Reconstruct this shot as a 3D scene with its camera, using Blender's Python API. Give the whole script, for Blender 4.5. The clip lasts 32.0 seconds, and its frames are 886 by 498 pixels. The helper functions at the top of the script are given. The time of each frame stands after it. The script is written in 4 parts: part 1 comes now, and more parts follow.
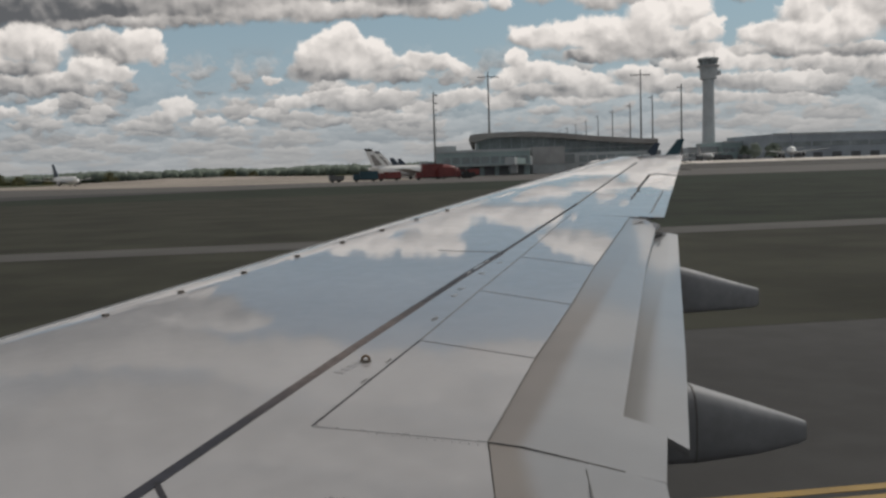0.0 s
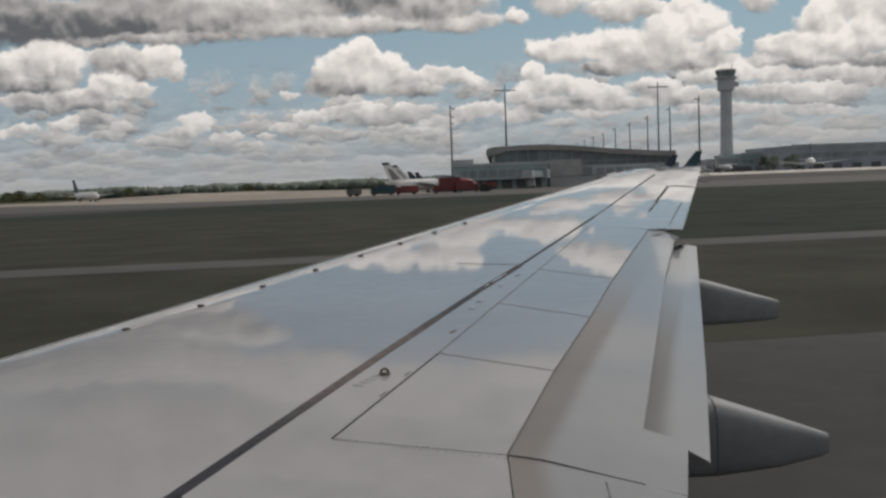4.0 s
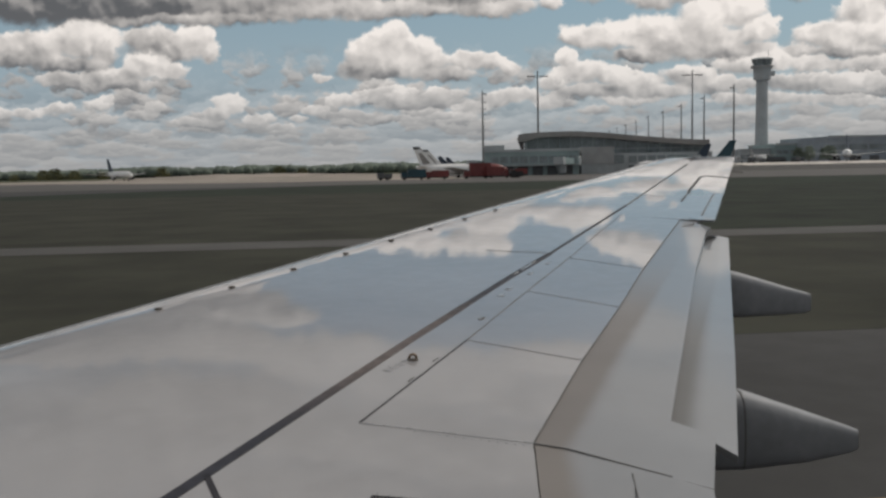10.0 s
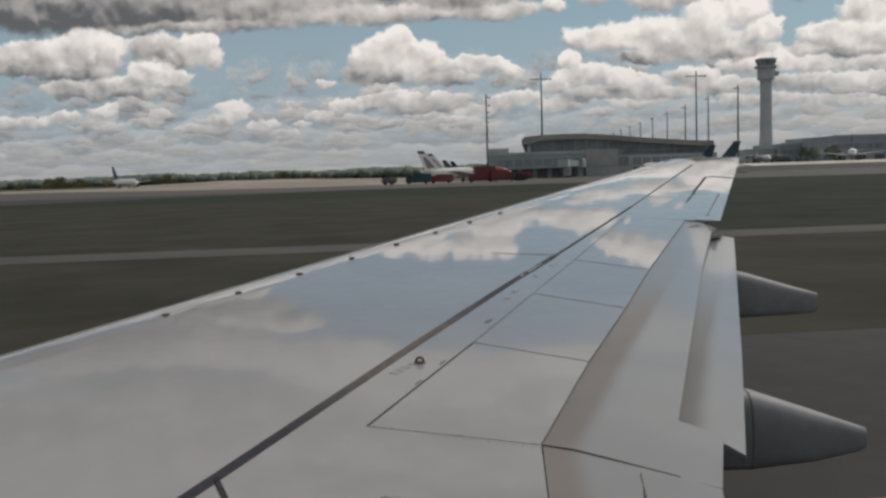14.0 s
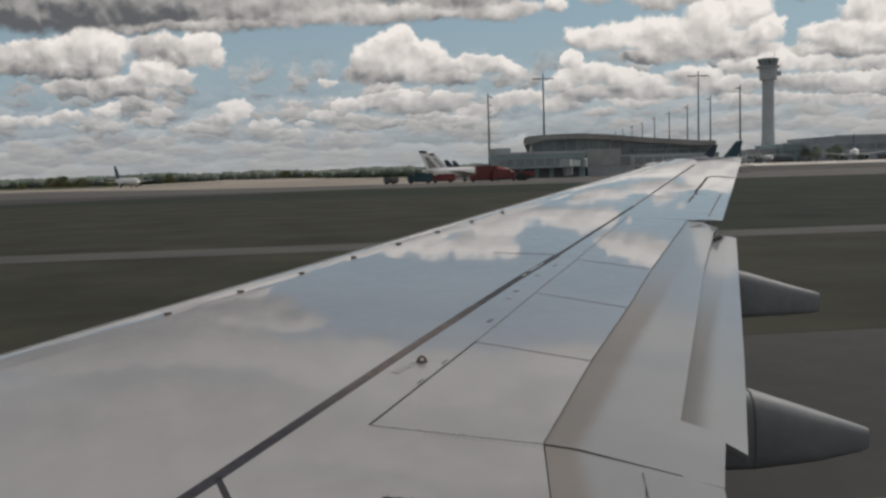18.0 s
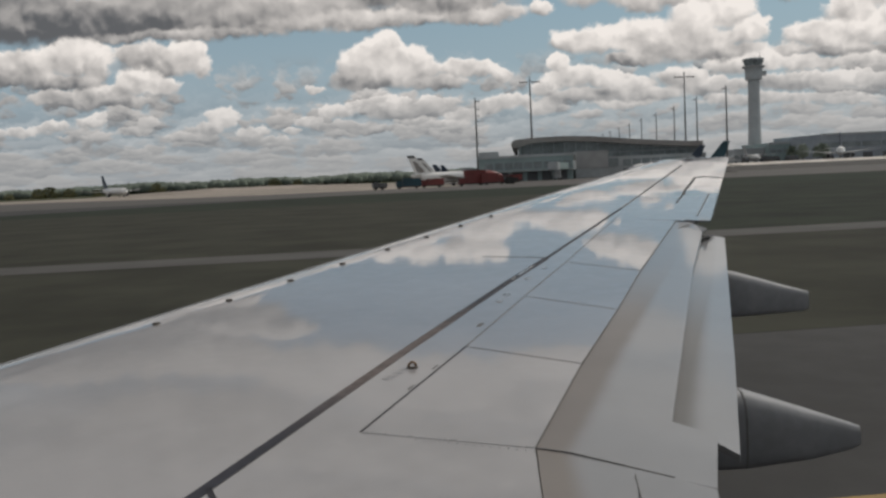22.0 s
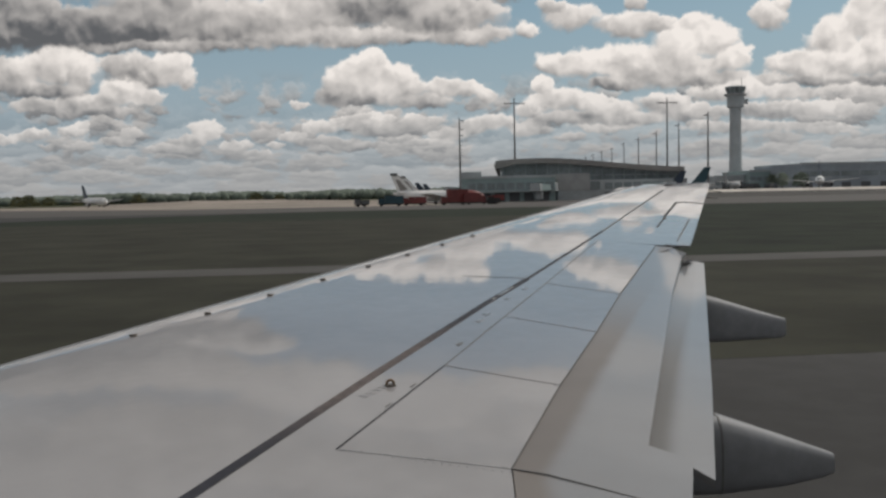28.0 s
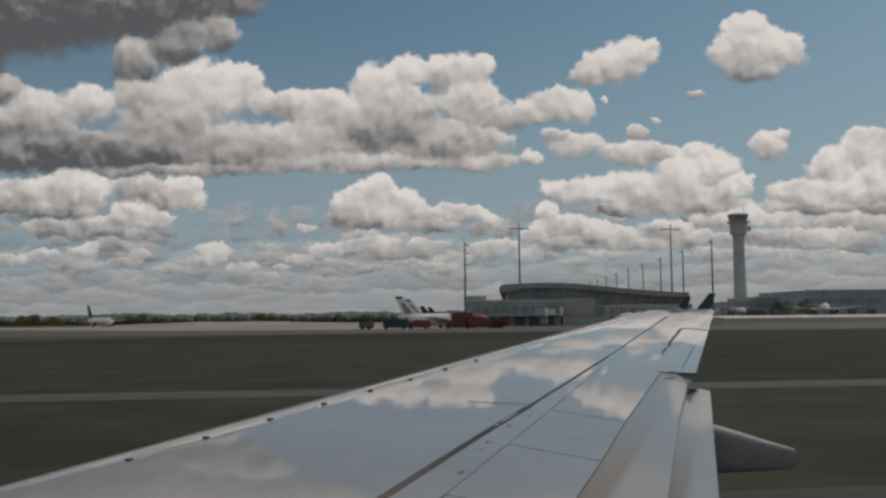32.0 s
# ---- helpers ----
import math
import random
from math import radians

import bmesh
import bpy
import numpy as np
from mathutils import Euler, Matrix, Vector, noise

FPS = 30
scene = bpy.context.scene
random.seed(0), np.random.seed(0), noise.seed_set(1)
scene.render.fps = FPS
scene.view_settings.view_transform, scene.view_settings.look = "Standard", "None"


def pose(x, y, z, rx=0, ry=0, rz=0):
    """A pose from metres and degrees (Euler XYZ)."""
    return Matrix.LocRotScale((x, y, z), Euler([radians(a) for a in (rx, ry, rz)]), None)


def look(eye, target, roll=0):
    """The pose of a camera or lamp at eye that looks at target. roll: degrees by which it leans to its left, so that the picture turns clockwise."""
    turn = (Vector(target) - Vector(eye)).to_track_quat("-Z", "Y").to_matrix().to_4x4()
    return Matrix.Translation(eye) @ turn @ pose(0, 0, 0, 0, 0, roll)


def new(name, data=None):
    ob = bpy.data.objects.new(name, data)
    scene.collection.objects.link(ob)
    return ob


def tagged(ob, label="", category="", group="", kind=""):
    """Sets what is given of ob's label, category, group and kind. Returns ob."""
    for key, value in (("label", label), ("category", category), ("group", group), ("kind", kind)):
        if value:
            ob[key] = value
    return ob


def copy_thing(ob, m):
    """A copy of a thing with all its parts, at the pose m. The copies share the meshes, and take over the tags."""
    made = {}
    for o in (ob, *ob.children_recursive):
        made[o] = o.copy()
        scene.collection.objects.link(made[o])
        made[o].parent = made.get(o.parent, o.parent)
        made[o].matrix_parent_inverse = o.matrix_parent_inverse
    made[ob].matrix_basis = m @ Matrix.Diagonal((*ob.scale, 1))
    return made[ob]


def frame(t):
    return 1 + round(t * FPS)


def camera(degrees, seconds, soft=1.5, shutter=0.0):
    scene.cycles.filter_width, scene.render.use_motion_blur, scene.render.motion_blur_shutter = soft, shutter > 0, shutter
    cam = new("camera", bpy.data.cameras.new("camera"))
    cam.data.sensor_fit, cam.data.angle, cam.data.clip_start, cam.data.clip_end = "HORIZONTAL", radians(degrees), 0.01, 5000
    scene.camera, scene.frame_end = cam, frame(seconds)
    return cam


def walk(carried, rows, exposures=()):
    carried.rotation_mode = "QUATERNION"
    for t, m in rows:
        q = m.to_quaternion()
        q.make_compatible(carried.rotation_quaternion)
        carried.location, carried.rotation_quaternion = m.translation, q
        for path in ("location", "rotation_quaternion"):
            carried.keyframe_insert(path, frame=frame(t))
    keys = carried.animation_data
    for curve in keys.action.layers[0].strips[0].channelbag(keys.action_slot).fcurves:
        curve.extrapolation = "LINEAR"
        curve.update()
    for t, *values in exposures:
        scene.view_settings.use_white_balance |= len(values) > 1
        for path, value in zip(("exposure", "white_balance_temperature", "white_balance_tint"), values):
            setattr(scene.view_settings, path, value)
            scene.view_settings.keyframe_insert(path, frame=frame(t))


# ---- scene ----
# An airliner stands on a taxiway under fair-weather cumulus; the camera sits at a cabin window over its right wing and turns where it is.
# x runs aft along the aircraft, y outboard over the wing, z up.
cam = camera(50.0, 32.0, soft=2.7)
PATH = [
    (0.0, 0.012, 0.025, 3.591, 85.16, 1.79, -8.67),
    (0.5, 0.006, 0.019, 3.594, 85.49, 2.05, -8.37),
    (1.0, 0.008, 0.018, 3.594, 85.75, 2.58, -7.71),
    (1.5, 0.011, 0.020, 3.593, 85.91, 2.69, -7.88),
    (2.0, 0.007, 0.014, 3.587, 85.80, 2.26, -8.14),
    (2.5, 0.004, 0.012, 3.591, 85.75, 2.01, -7.81),
    (3.0, 0.006, 0.013, 3.593, 85.75, 2.00, -7.93),
    (3.5, 0.007, 0.017, 3.588, 85.90, 2.11, -7.63),
    (5.5, 0.008, 0.017, 3.594, 86.08, 2.19, -7.66),
    (6.0, 0.008, 0.011, 3.596, 86.13, 2.32, -7.15),
    (6.5, 0.009, 0.014, 3.597, 86.24, 2.59, -6.92),
    (7.0, 0.002, 0.011, 3.595, 85.83, 3.20, -7.10),
    (7.5, 0.011, 0.007, 3.595, 85.46, 2.65, -6.58),
    (8.0, 0.002, 0.012, 3.595, 85.16, 0.37, -6.40),
    (8.5, 0.005, 0.004, 3.590, 85.39, 0.93, -6.47),
    (9.0, 0.001, 0.006, 3.590, 85.31, 1.07, -6.25),
    (9.5, 0.001, 0.009, 3.595, 85.24, 1.17, -6.03),
    (10.0, 0.001, 0.011, 3.599, 85.16, 1.14, -5.79),
    (10.5, -0.002, 0.008, 3.597, 85.21, 1.24, -5.69),
    (11.0, -0.001, 0.004, 3.594, 85.30, 1.22, -5.50),
    (11.5, -0.002, -0.001, 3.595, 85.30, 1.21, -5.53),
    (12.0, -0.003, 0.002, 3.594, 85.29, 1.40, -5.57),
    (12.5, -0.002, -0.002, 3.595, 85.32, 1.45, -5.37),
    (13.0, 0.000, 0.000, 3.600, 85.27, 1.50, -5.40),
    (13.5, 0.000, 0.001, 3.596, 85.41, 1.67, -5.46),
    (14.0, -0.003, -0.002, 3.595, 85.40, 1.78, -5.52),
    (14.5, -0.003, -0.001, 3.596, 85.43, 1.60, -5.54),
    (16.5, -0.000, 0.003, 3.597, 85.29, 1.90, -5.31),
    (17.0, -0.000, -0.002, 3.598, 85.30, 1.67, -5.21),
    (17.5, -0.007, 0.003, 3.595, 85.30, 1.55, -5.21),
    (18.0, -0.005, -0.000, 3.593, 85.38, 1.71, -5.41),
    (18.5, 0.000, 0.001, 3.595, 85.36, 1.91, -5.30),
    (19.0, -0.005, 0.001, 3.595, 85.24, 1.76, -5.54),
    (19.5, -0.007, -0.007, 3.557, 85.20, 0.08, -5.83),
    (20.0, 0.005, 0.010, 3.593, 83.31, 0.77, -6.94),
    (20.5, 0.008, 0.027, 3.593, 84.19, 1.06, -7.29),
    (21.0, 0.004, 0.007, 3.597, 84.43, 1.42, -6.75),
    (21.5, 0.006, 0.014, 3.588, 84.96, 1.92, -6.24),
    (22.0, 0.003, 0.013, 3.593, 85.63, 2.65, -6.10),
    (22.5, 0.003, 0.006, 3.588, 86.46, 3.48, -5.50),
    (23.0, 0.004, -0.002, 3.590, 86.12, 3.85, -5.32),
    (23.5, -0.002, -0.004, 3.592, 86.03, 4.55, -5.53),
    (24.0, 0.001, -0.000, 3.594, 85.95, 4.27, -5.51),
    (24.5, -0.001, -0.001, 3.594, 85.87, 4.29, -5.45),
    (25.0, -0.001, -0.000, 3.595, 85.68, 4.08, -5.14),
    (25.5, 0.001, 0.003, 3.593, 85.71, 4.25, -5.23),
    (27.5, 0.004, 0.006, 3.591, 86.81, 1.57, -6.36),
    (28.0, -0.000, 0.010, 3.593, 86.72, 1.13, -7.16),
    (28.5, -0.003, 0.010, 3.596, 85.84, 0.67, -6.98),
    (29.0, 0.017, 0.009, 3.592, 87.53, 0.54, -8.54),
    (29.5, -0.012, -0.000, 3.598, 87.80, 0.31, -9.54),
    (30.0, -0.006, 0.005, 3.597, 88.52, -1.96, -9.22),
    (30.5, -0.001, 0.001, 3.603, 89.84, -0.23, -7.10),
    (31.0, 0.010, -0.004, 3.611, 95.26, 0.42, -5.93),
    (31.5, 0.003, -0.002, 3.602, 92.35, 1.83, -7.09),
    (32.0, 0.011, 0.006, 3.600, 94.16, 0.55, -6.87),
]
EXPOSURES = [(0.0, 0.0), (29.2, 0.0), (30.0, -0.12), (31.0, -0.32), (32.0, -0.35)]
walk(cam, [(t, pose(x, y, z, rx, ry, rz)) for t, x, y, z, rx, ry, rz in PATH], EXPOSURES)

# ---------------------------------------------------------------- world and sun
SUN_EL, SUN_AZ = 46.0, 62.0      # elevation; bearing from +y towards +x
LIT, SHADE, CROWN, FALL = 0.86, 0.12, 0.36, 0.02          # cloud radiance, sunny and shaded; crown against base; how fast a lobe falls off
sun = new("sun", bpy.data.lights.new("sun", "SUN"))
sun.data.energy, sun.data.angle, sun.data.color = 2.1, radians(0.55), (1.0, 0.94, 0.86)
s_dir = Vector((math.sin(radians(SUN_AZ)) * math.cos(radians(SUN_EL)), math.cos(radians(SUN_AZ)) * math.cos(radians(SUN_EL)), math.sin(radians(SUN_EL))))
sun.matrix_basis = look(s_dir * 200, (0, 0, 0))


class Nodes:
    """Short hand for building node trees."""

    def __init__(self, tree):
        self.t = tree
        tree.nodes.clear()

    def add(self, kind, ins=(), **props):
        n = self.t.nodes.new(kind)
        for k, v in props.items():
            setattr(n, k, v)
        for k, v in dict(ins).items():
            self.put(n.inputs[k], v)
        return n

    def put(self, sock, v):
        if isinstance(v, bpy.types.NodeSocket):
            self.t.links.new(v, sock)
        else:
            sock.default_value = v

    def m(self, op, a, b=0.0, c=0.0, clamp=False):
        return self.add("ShaderNodeMath", {0: a, 1: b, 2: c}, operation=op, use_clamp=clamp).outputs[0]

    def v(self, op, a, b=(0, 0, 0), c=(0, 0, 0)):
        n = self.add("ShaderNodeVectorMath", {0: a, 1: b, 2: c}, operation=op)
        return n.outputs["Value"] if op in ("LENGTH", "DOT_PRODUCT") else n.outputs["Vector"]

    def ramp(self, x, lo, hi, a=0.0, b=1.0, smooth=True):
        n = self.add("ShaderNodeMapRange", {"Value": x, "From Min": lo, "From Max": hi, "To Min": a, "To Max": b})
        n.interpolation_type = "SMOOTHSTEP" if smooth else "LINEAR"
        return n.outputs[0]

    def noise(self, p, scale, detail=4.0, rough=0.55, dist=0.0, out="Fac"):
        return self.add("ShaderNodeTexNoise", {"Vector": p, "Scale": scale, "Detail": detail, "Roughness": rough, "Distortion": dist}).outputs[out]

    def mix(self, f, a, b, kind="MIX"):
        n = self.add("ShaderNodeMix", data_type="RGBA", blend_type=kind)
        for s, val in ((n.inputs[0], f), (n.inputs[6], a), (n.inputs[7], b)):
            self.put(s, val)
        return n.outputs[2]


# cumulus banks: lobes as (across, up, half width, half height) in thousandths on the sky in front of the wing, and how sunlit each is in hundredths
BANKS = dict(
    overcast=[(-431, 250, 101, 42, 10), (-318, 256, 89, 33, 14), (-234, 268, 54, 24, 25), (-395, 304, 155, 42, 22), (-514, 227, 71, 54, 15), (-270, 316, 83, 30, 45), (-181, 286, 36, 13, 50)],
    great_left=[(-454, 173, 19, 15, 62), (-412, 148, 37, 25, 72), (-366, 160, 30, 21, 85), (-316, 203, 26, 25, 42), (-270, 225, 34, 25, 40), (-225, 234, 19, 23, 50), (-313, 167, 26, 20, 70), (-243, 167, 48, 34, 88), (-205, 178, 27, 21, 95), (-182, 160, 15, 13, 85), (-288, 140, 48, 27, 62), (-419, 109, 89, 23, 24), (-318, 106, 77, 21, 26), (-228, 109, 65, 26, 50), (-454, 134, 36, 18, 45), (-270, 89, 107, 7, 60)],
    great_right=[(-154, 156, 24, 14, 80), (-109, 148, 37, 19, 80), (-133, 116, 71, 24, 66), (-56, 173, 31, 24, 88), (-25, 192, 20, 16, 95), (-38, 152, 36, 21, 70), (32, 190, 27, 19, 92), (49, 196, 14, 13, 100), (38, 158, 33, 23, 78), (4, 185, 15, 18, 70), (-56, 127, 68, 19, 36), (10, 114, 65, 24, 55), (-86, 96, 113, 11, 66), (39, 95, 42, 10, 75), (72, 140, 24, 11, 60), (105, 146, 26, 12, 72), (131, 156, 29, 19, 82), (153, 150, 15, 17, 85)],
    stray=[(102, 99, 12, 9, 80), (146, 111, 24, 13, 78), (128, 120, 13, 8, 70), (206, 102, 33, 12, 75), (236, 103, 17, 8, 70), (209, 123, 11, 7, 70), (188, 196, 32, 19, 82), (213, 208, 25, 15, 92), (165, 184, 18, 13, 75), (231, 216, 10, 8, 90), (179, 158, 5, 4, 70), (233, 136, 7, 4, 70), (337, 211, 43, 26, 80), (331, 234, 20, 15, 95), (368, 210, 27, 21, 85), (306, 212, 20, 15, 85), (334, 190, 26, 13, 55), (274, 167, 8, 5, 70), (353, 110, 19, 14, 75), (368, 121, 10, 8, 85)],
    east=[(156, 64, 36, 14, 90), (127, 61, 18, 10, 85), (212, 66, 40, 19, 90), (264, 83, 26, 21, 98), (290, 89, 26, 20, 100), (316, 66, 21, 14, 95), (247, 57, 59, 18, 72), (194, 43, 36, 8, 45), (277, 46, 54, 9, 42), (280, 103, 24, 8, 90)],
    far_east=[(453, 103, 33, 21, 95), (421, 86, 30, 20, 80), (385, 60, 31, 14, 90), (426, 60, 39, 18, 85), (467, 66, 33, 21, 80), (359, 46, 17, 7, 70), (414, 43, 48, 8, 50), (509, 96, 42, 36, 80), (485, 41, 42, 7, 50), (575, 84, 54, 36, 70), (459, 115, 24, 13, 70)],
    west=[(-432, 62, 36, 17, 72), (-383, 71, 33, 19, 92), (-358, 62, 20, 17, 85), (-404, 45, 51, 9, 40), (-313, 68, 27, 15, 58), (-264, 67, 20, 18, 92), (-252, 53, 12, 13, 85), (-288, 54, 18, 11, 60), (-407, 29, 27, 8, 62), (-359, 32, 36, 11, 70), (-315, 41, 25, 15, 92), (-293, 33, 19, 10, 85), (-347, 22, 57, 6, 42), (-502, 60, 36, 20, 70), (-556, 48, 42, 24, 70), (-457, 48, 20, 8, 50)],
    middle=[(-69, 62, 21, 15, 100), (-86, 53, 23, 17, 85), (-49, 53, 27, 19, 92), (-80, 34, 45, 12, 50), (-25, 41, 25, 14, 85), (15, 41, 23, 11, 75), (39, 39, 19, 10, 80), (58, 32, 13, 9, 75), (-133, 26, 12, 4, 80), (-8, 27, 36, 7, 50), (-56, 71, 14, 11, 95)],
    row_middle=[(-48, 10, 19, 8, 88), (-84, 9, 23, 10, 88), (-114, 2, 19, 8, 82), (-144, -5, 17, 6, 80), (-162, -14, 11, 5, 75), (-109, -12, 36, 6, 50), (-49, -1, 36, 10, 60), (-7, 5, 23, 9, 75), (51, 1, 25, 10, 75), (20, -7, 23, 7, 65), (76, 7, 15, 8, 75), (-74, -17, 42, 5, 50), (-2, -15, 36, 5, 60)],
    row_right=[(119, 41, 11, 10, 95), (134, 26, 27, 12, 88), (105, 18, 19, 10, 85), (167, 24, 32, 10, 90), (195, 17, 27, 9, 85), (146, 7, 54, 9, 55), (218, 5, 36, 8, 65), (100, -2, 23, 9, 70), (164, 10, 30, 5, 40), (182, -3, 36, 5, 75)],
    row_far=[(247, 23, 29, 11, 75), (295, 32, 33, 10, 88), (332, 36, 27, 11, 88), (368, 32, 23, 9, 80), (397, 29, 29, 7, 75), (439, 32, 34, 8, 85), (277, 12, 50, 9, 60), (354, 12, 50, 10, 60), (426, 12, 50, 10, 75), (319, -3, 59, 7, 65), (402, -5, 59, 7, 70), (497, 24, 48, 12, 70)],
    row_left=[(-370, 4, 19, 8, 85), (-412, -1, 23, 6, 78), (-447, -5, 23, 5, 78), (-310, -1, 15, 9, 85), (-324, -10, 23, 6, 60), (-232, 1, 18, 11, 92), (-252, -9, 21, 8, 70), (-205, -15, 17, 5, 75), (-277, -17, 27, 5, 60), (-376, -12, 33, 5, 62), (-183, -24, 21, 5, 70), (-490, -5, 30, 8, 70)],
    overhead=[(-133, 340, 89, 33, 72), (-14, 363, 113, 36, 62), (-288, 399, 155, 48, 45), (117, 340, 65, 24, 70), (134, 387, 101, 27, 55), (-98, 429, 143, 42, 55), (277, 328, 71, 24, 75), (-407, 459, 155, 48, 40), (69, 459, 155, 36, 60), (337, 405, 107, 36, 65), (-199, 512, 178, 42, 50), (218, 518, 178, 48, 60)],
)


def sky():
    w = bpy.data.worlds.new("sky")
    scene.world = w
    w.use_nodes = True
    n = Nodes(w.node_tree)
    d = n.add("ShaderNodeTexCoord").outputs["Generated"]
    xyz = n.add("ShaderNodeSeparateXYZ", {0: d})
    el = xyz.outputs[2]
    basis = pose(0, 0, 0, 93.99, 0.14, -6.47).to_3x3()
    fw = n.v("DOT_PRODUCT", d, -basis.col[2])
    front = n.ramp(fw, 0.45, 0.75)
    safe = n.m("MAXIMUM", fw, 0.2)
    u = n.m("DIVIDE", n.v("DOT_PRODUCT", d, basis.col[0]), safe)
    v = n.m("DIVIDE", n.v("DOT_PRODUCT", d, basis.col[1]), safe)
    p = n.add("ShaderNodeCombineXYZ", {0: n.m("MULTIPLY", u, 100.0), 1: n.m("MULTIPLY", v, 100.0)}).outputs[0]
    warp = n.v("SUBTRACT", n.noise(p, 0.30, 2.0, 0.5, out="Color"), (0.5, 0.5, 0.5))
    pw = n.v("MULTIPLY_ADD", warp, (2.6, 1.5, 0.0), p)
    curl = n.v("SUBTRACT", n.noise(p, 1.1, 3.0, 0.6, out="Color"), (0.5, 0.5, 0.5))
    pw = n.v("MULTIPLY_ADD", curl, (1.3, 1.0, 0.0), pw)

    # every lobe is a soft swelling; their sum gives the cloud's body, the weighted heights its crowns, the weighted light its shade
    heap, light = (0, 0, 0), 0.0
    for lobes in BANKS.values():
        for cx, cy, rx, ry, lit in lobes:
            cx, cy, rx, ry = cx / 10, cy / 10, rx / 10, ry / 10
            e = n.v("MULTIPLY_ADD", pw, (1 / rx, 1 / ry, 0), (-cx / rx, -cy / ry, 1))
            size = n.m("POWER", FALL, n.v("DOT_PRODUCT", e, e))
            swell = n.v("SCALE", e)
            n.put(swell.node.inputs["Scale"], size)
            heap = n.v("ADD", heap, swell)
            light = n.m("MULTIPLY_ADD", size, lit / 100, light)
    parts = n.add("ShaderNodeSeparateXYZ", {0: heap})
    total = n.m("MAXIMUM", parts.outputs[2], 0.0000001)
    high = n.m("DIVIDE", parts.outputs[1], total)
    side = n.m("DIVIDE", parts.outputs[0], total)
    sunlit = n.m("DIVIDE", light, total)
    here = n.m("SUBTRACT", 1.0, n.m("SQRT", n.m("MAXIMUM", n.m("LOGARITHM", n.m("DIVIDE", total, FALL), FALL), 0.0)))

    def puffs(q, scale):
        cell = n.add("ShaderNodeTexVoronoi", {"Vector": q, "Scale": scale, "Smoothness": 0.4}, feature="SMOOTH_F1", voronoi_dimensions="2D").outputs["Distance"]
        return n.m("SUBTRACT", 0.45, cell)

    def relief(q, scale, detail, amount):
        fine = n.m("MULTIPLY", n.m("SUBTRACT", n.noise(q, scale, detail, 0.55), 0.5), amount)
        return n.m("ADD", n.m("MULTIPLY_ADD", puffs(q, 0.34), 0.36, fine), n.m("MULTIPLY", puffs(q, 0.85), 0.17))

    rough_edge = relief(pw, 0.62, 6.0, 0.60)
    smooth_p = n.v("MULTIPLY_ADD", curl, (0.6, 0.5, 0.0), n.v("MULTIPLY_ADD", warp, (2.6, 1.5, 0.0), p))
    r0, r1 = relief(smooth_p, 0.40, 3.0, 0.55), relief(n.v("ADD", smooth_p, (0.40, 0.85, 0)), 0.40, 3.0, 0.55)
    body = n.m("MULTIPLY_ADD", rough_edge, n.ramp(high, -0.7, 0.2, 0.55, 1.0), n.m("ADD", here, n.ramp(v, 0.02, 0.08, 0.09, 0.17)))
    bank = n.m("MULTIPLY", n.ramp(body, -0.05, n.ramp(high, -0.5, 0.4, 0.46, 0.27)), front)
    tone = n.m("ADD", sunlit, n.m("MULTIPLY", n.m("MULTIPLY_ADD", side, 0.15, high), CROWN))
    calm = n.ramp(v, 0.24, 0.36, 1.0, 0.15)          # the high cloud overhead is smoother
    tone = n.m("MULTIPLY_ADD", n.m("SUBTRACT", r0, r1), n.m("MULTIPLY", calm, n.ramp(v, 0.06, 0.12, 0.95, 0.68)), n.m("SUBTRACT", tone, 0.13))
    blotch = n.m("SUBTRACT", n.noise(p, 0.20, 3.0, 0.55), 0.5)
    tone = n.m("MULTIPLY_ADD", blotch, n.m("MULTIPLY", calm, n.ramp(v, 0.06, 0.12, 0.75, 0.42)), tone)
    # thin rims let the light through
    tone = n.m("MULTIPLY_ADD", n.ramp(body, 0.45, 0.0), n.ramp(high, -0.4, 0.5, 0.0, 0.16), tone)
    tone = n.m("SMOOTH_MAX", tone, n.m("MULTIPLY_ADD", r0, 0.20, 0.02), 0.15)
    veil = n.m("MULTIPLY", n.ramp(v, 0.28, 0.40, 0.0, 0.9), front)
    bank = n.m("MAXIMUM", bank, veil)
    tone = n.mix(n.ramp(v, 0.27, 0.38, 0.0, 0.75), tone, n.m("MULTIPLY_ADD", blotch, 0.40, 0.42))
    # rows of small cumulus low over the horizon
    az = n.m("ARCTAN2", xyz.outputs[0], xyz.outputs[1])
    up = n.m("LOGARITHM", n.m("MAXIMUM", n.m("ADD", el, 0.035), 0.02), math.e)
    row = n.add("ShaderNodeCombineXYZ", {0: n.m("MULTIPLY", az, 30.0), 1: n.m("MULTIPLY", up, 5.4)}).outputs[0]
    rw = n.v("MULTIPLY_ADD", n.v("SUBTRACT", n.noise(row, 1.6, 4.0, 0.6, out="Color"), (0.5, 0.5, 0.5)), (1.5, 1.1, 0), row)

    def cells(q, scale):
        c = n.add("ShaderNodeTexVoronoi", {"Vector": q, "Scale": scale, "Smoothness": 0.35}, feature="SMOOTH_F1", voronoi_dimensions="2D")
        rise = n.v("DOT_PRODUCT", n.v("SUBTRACT", q, c.outputs["Position"]), (0, 1, 0))
        return n.m("SUBTRACT", 0.5, c.outputs["Distance"]), n.m("MULTIPLY", rise, scale)

    big_c, big_h = cells(rw, 0.75)
    sml_c, sml_h = cells(rw, 1.9)
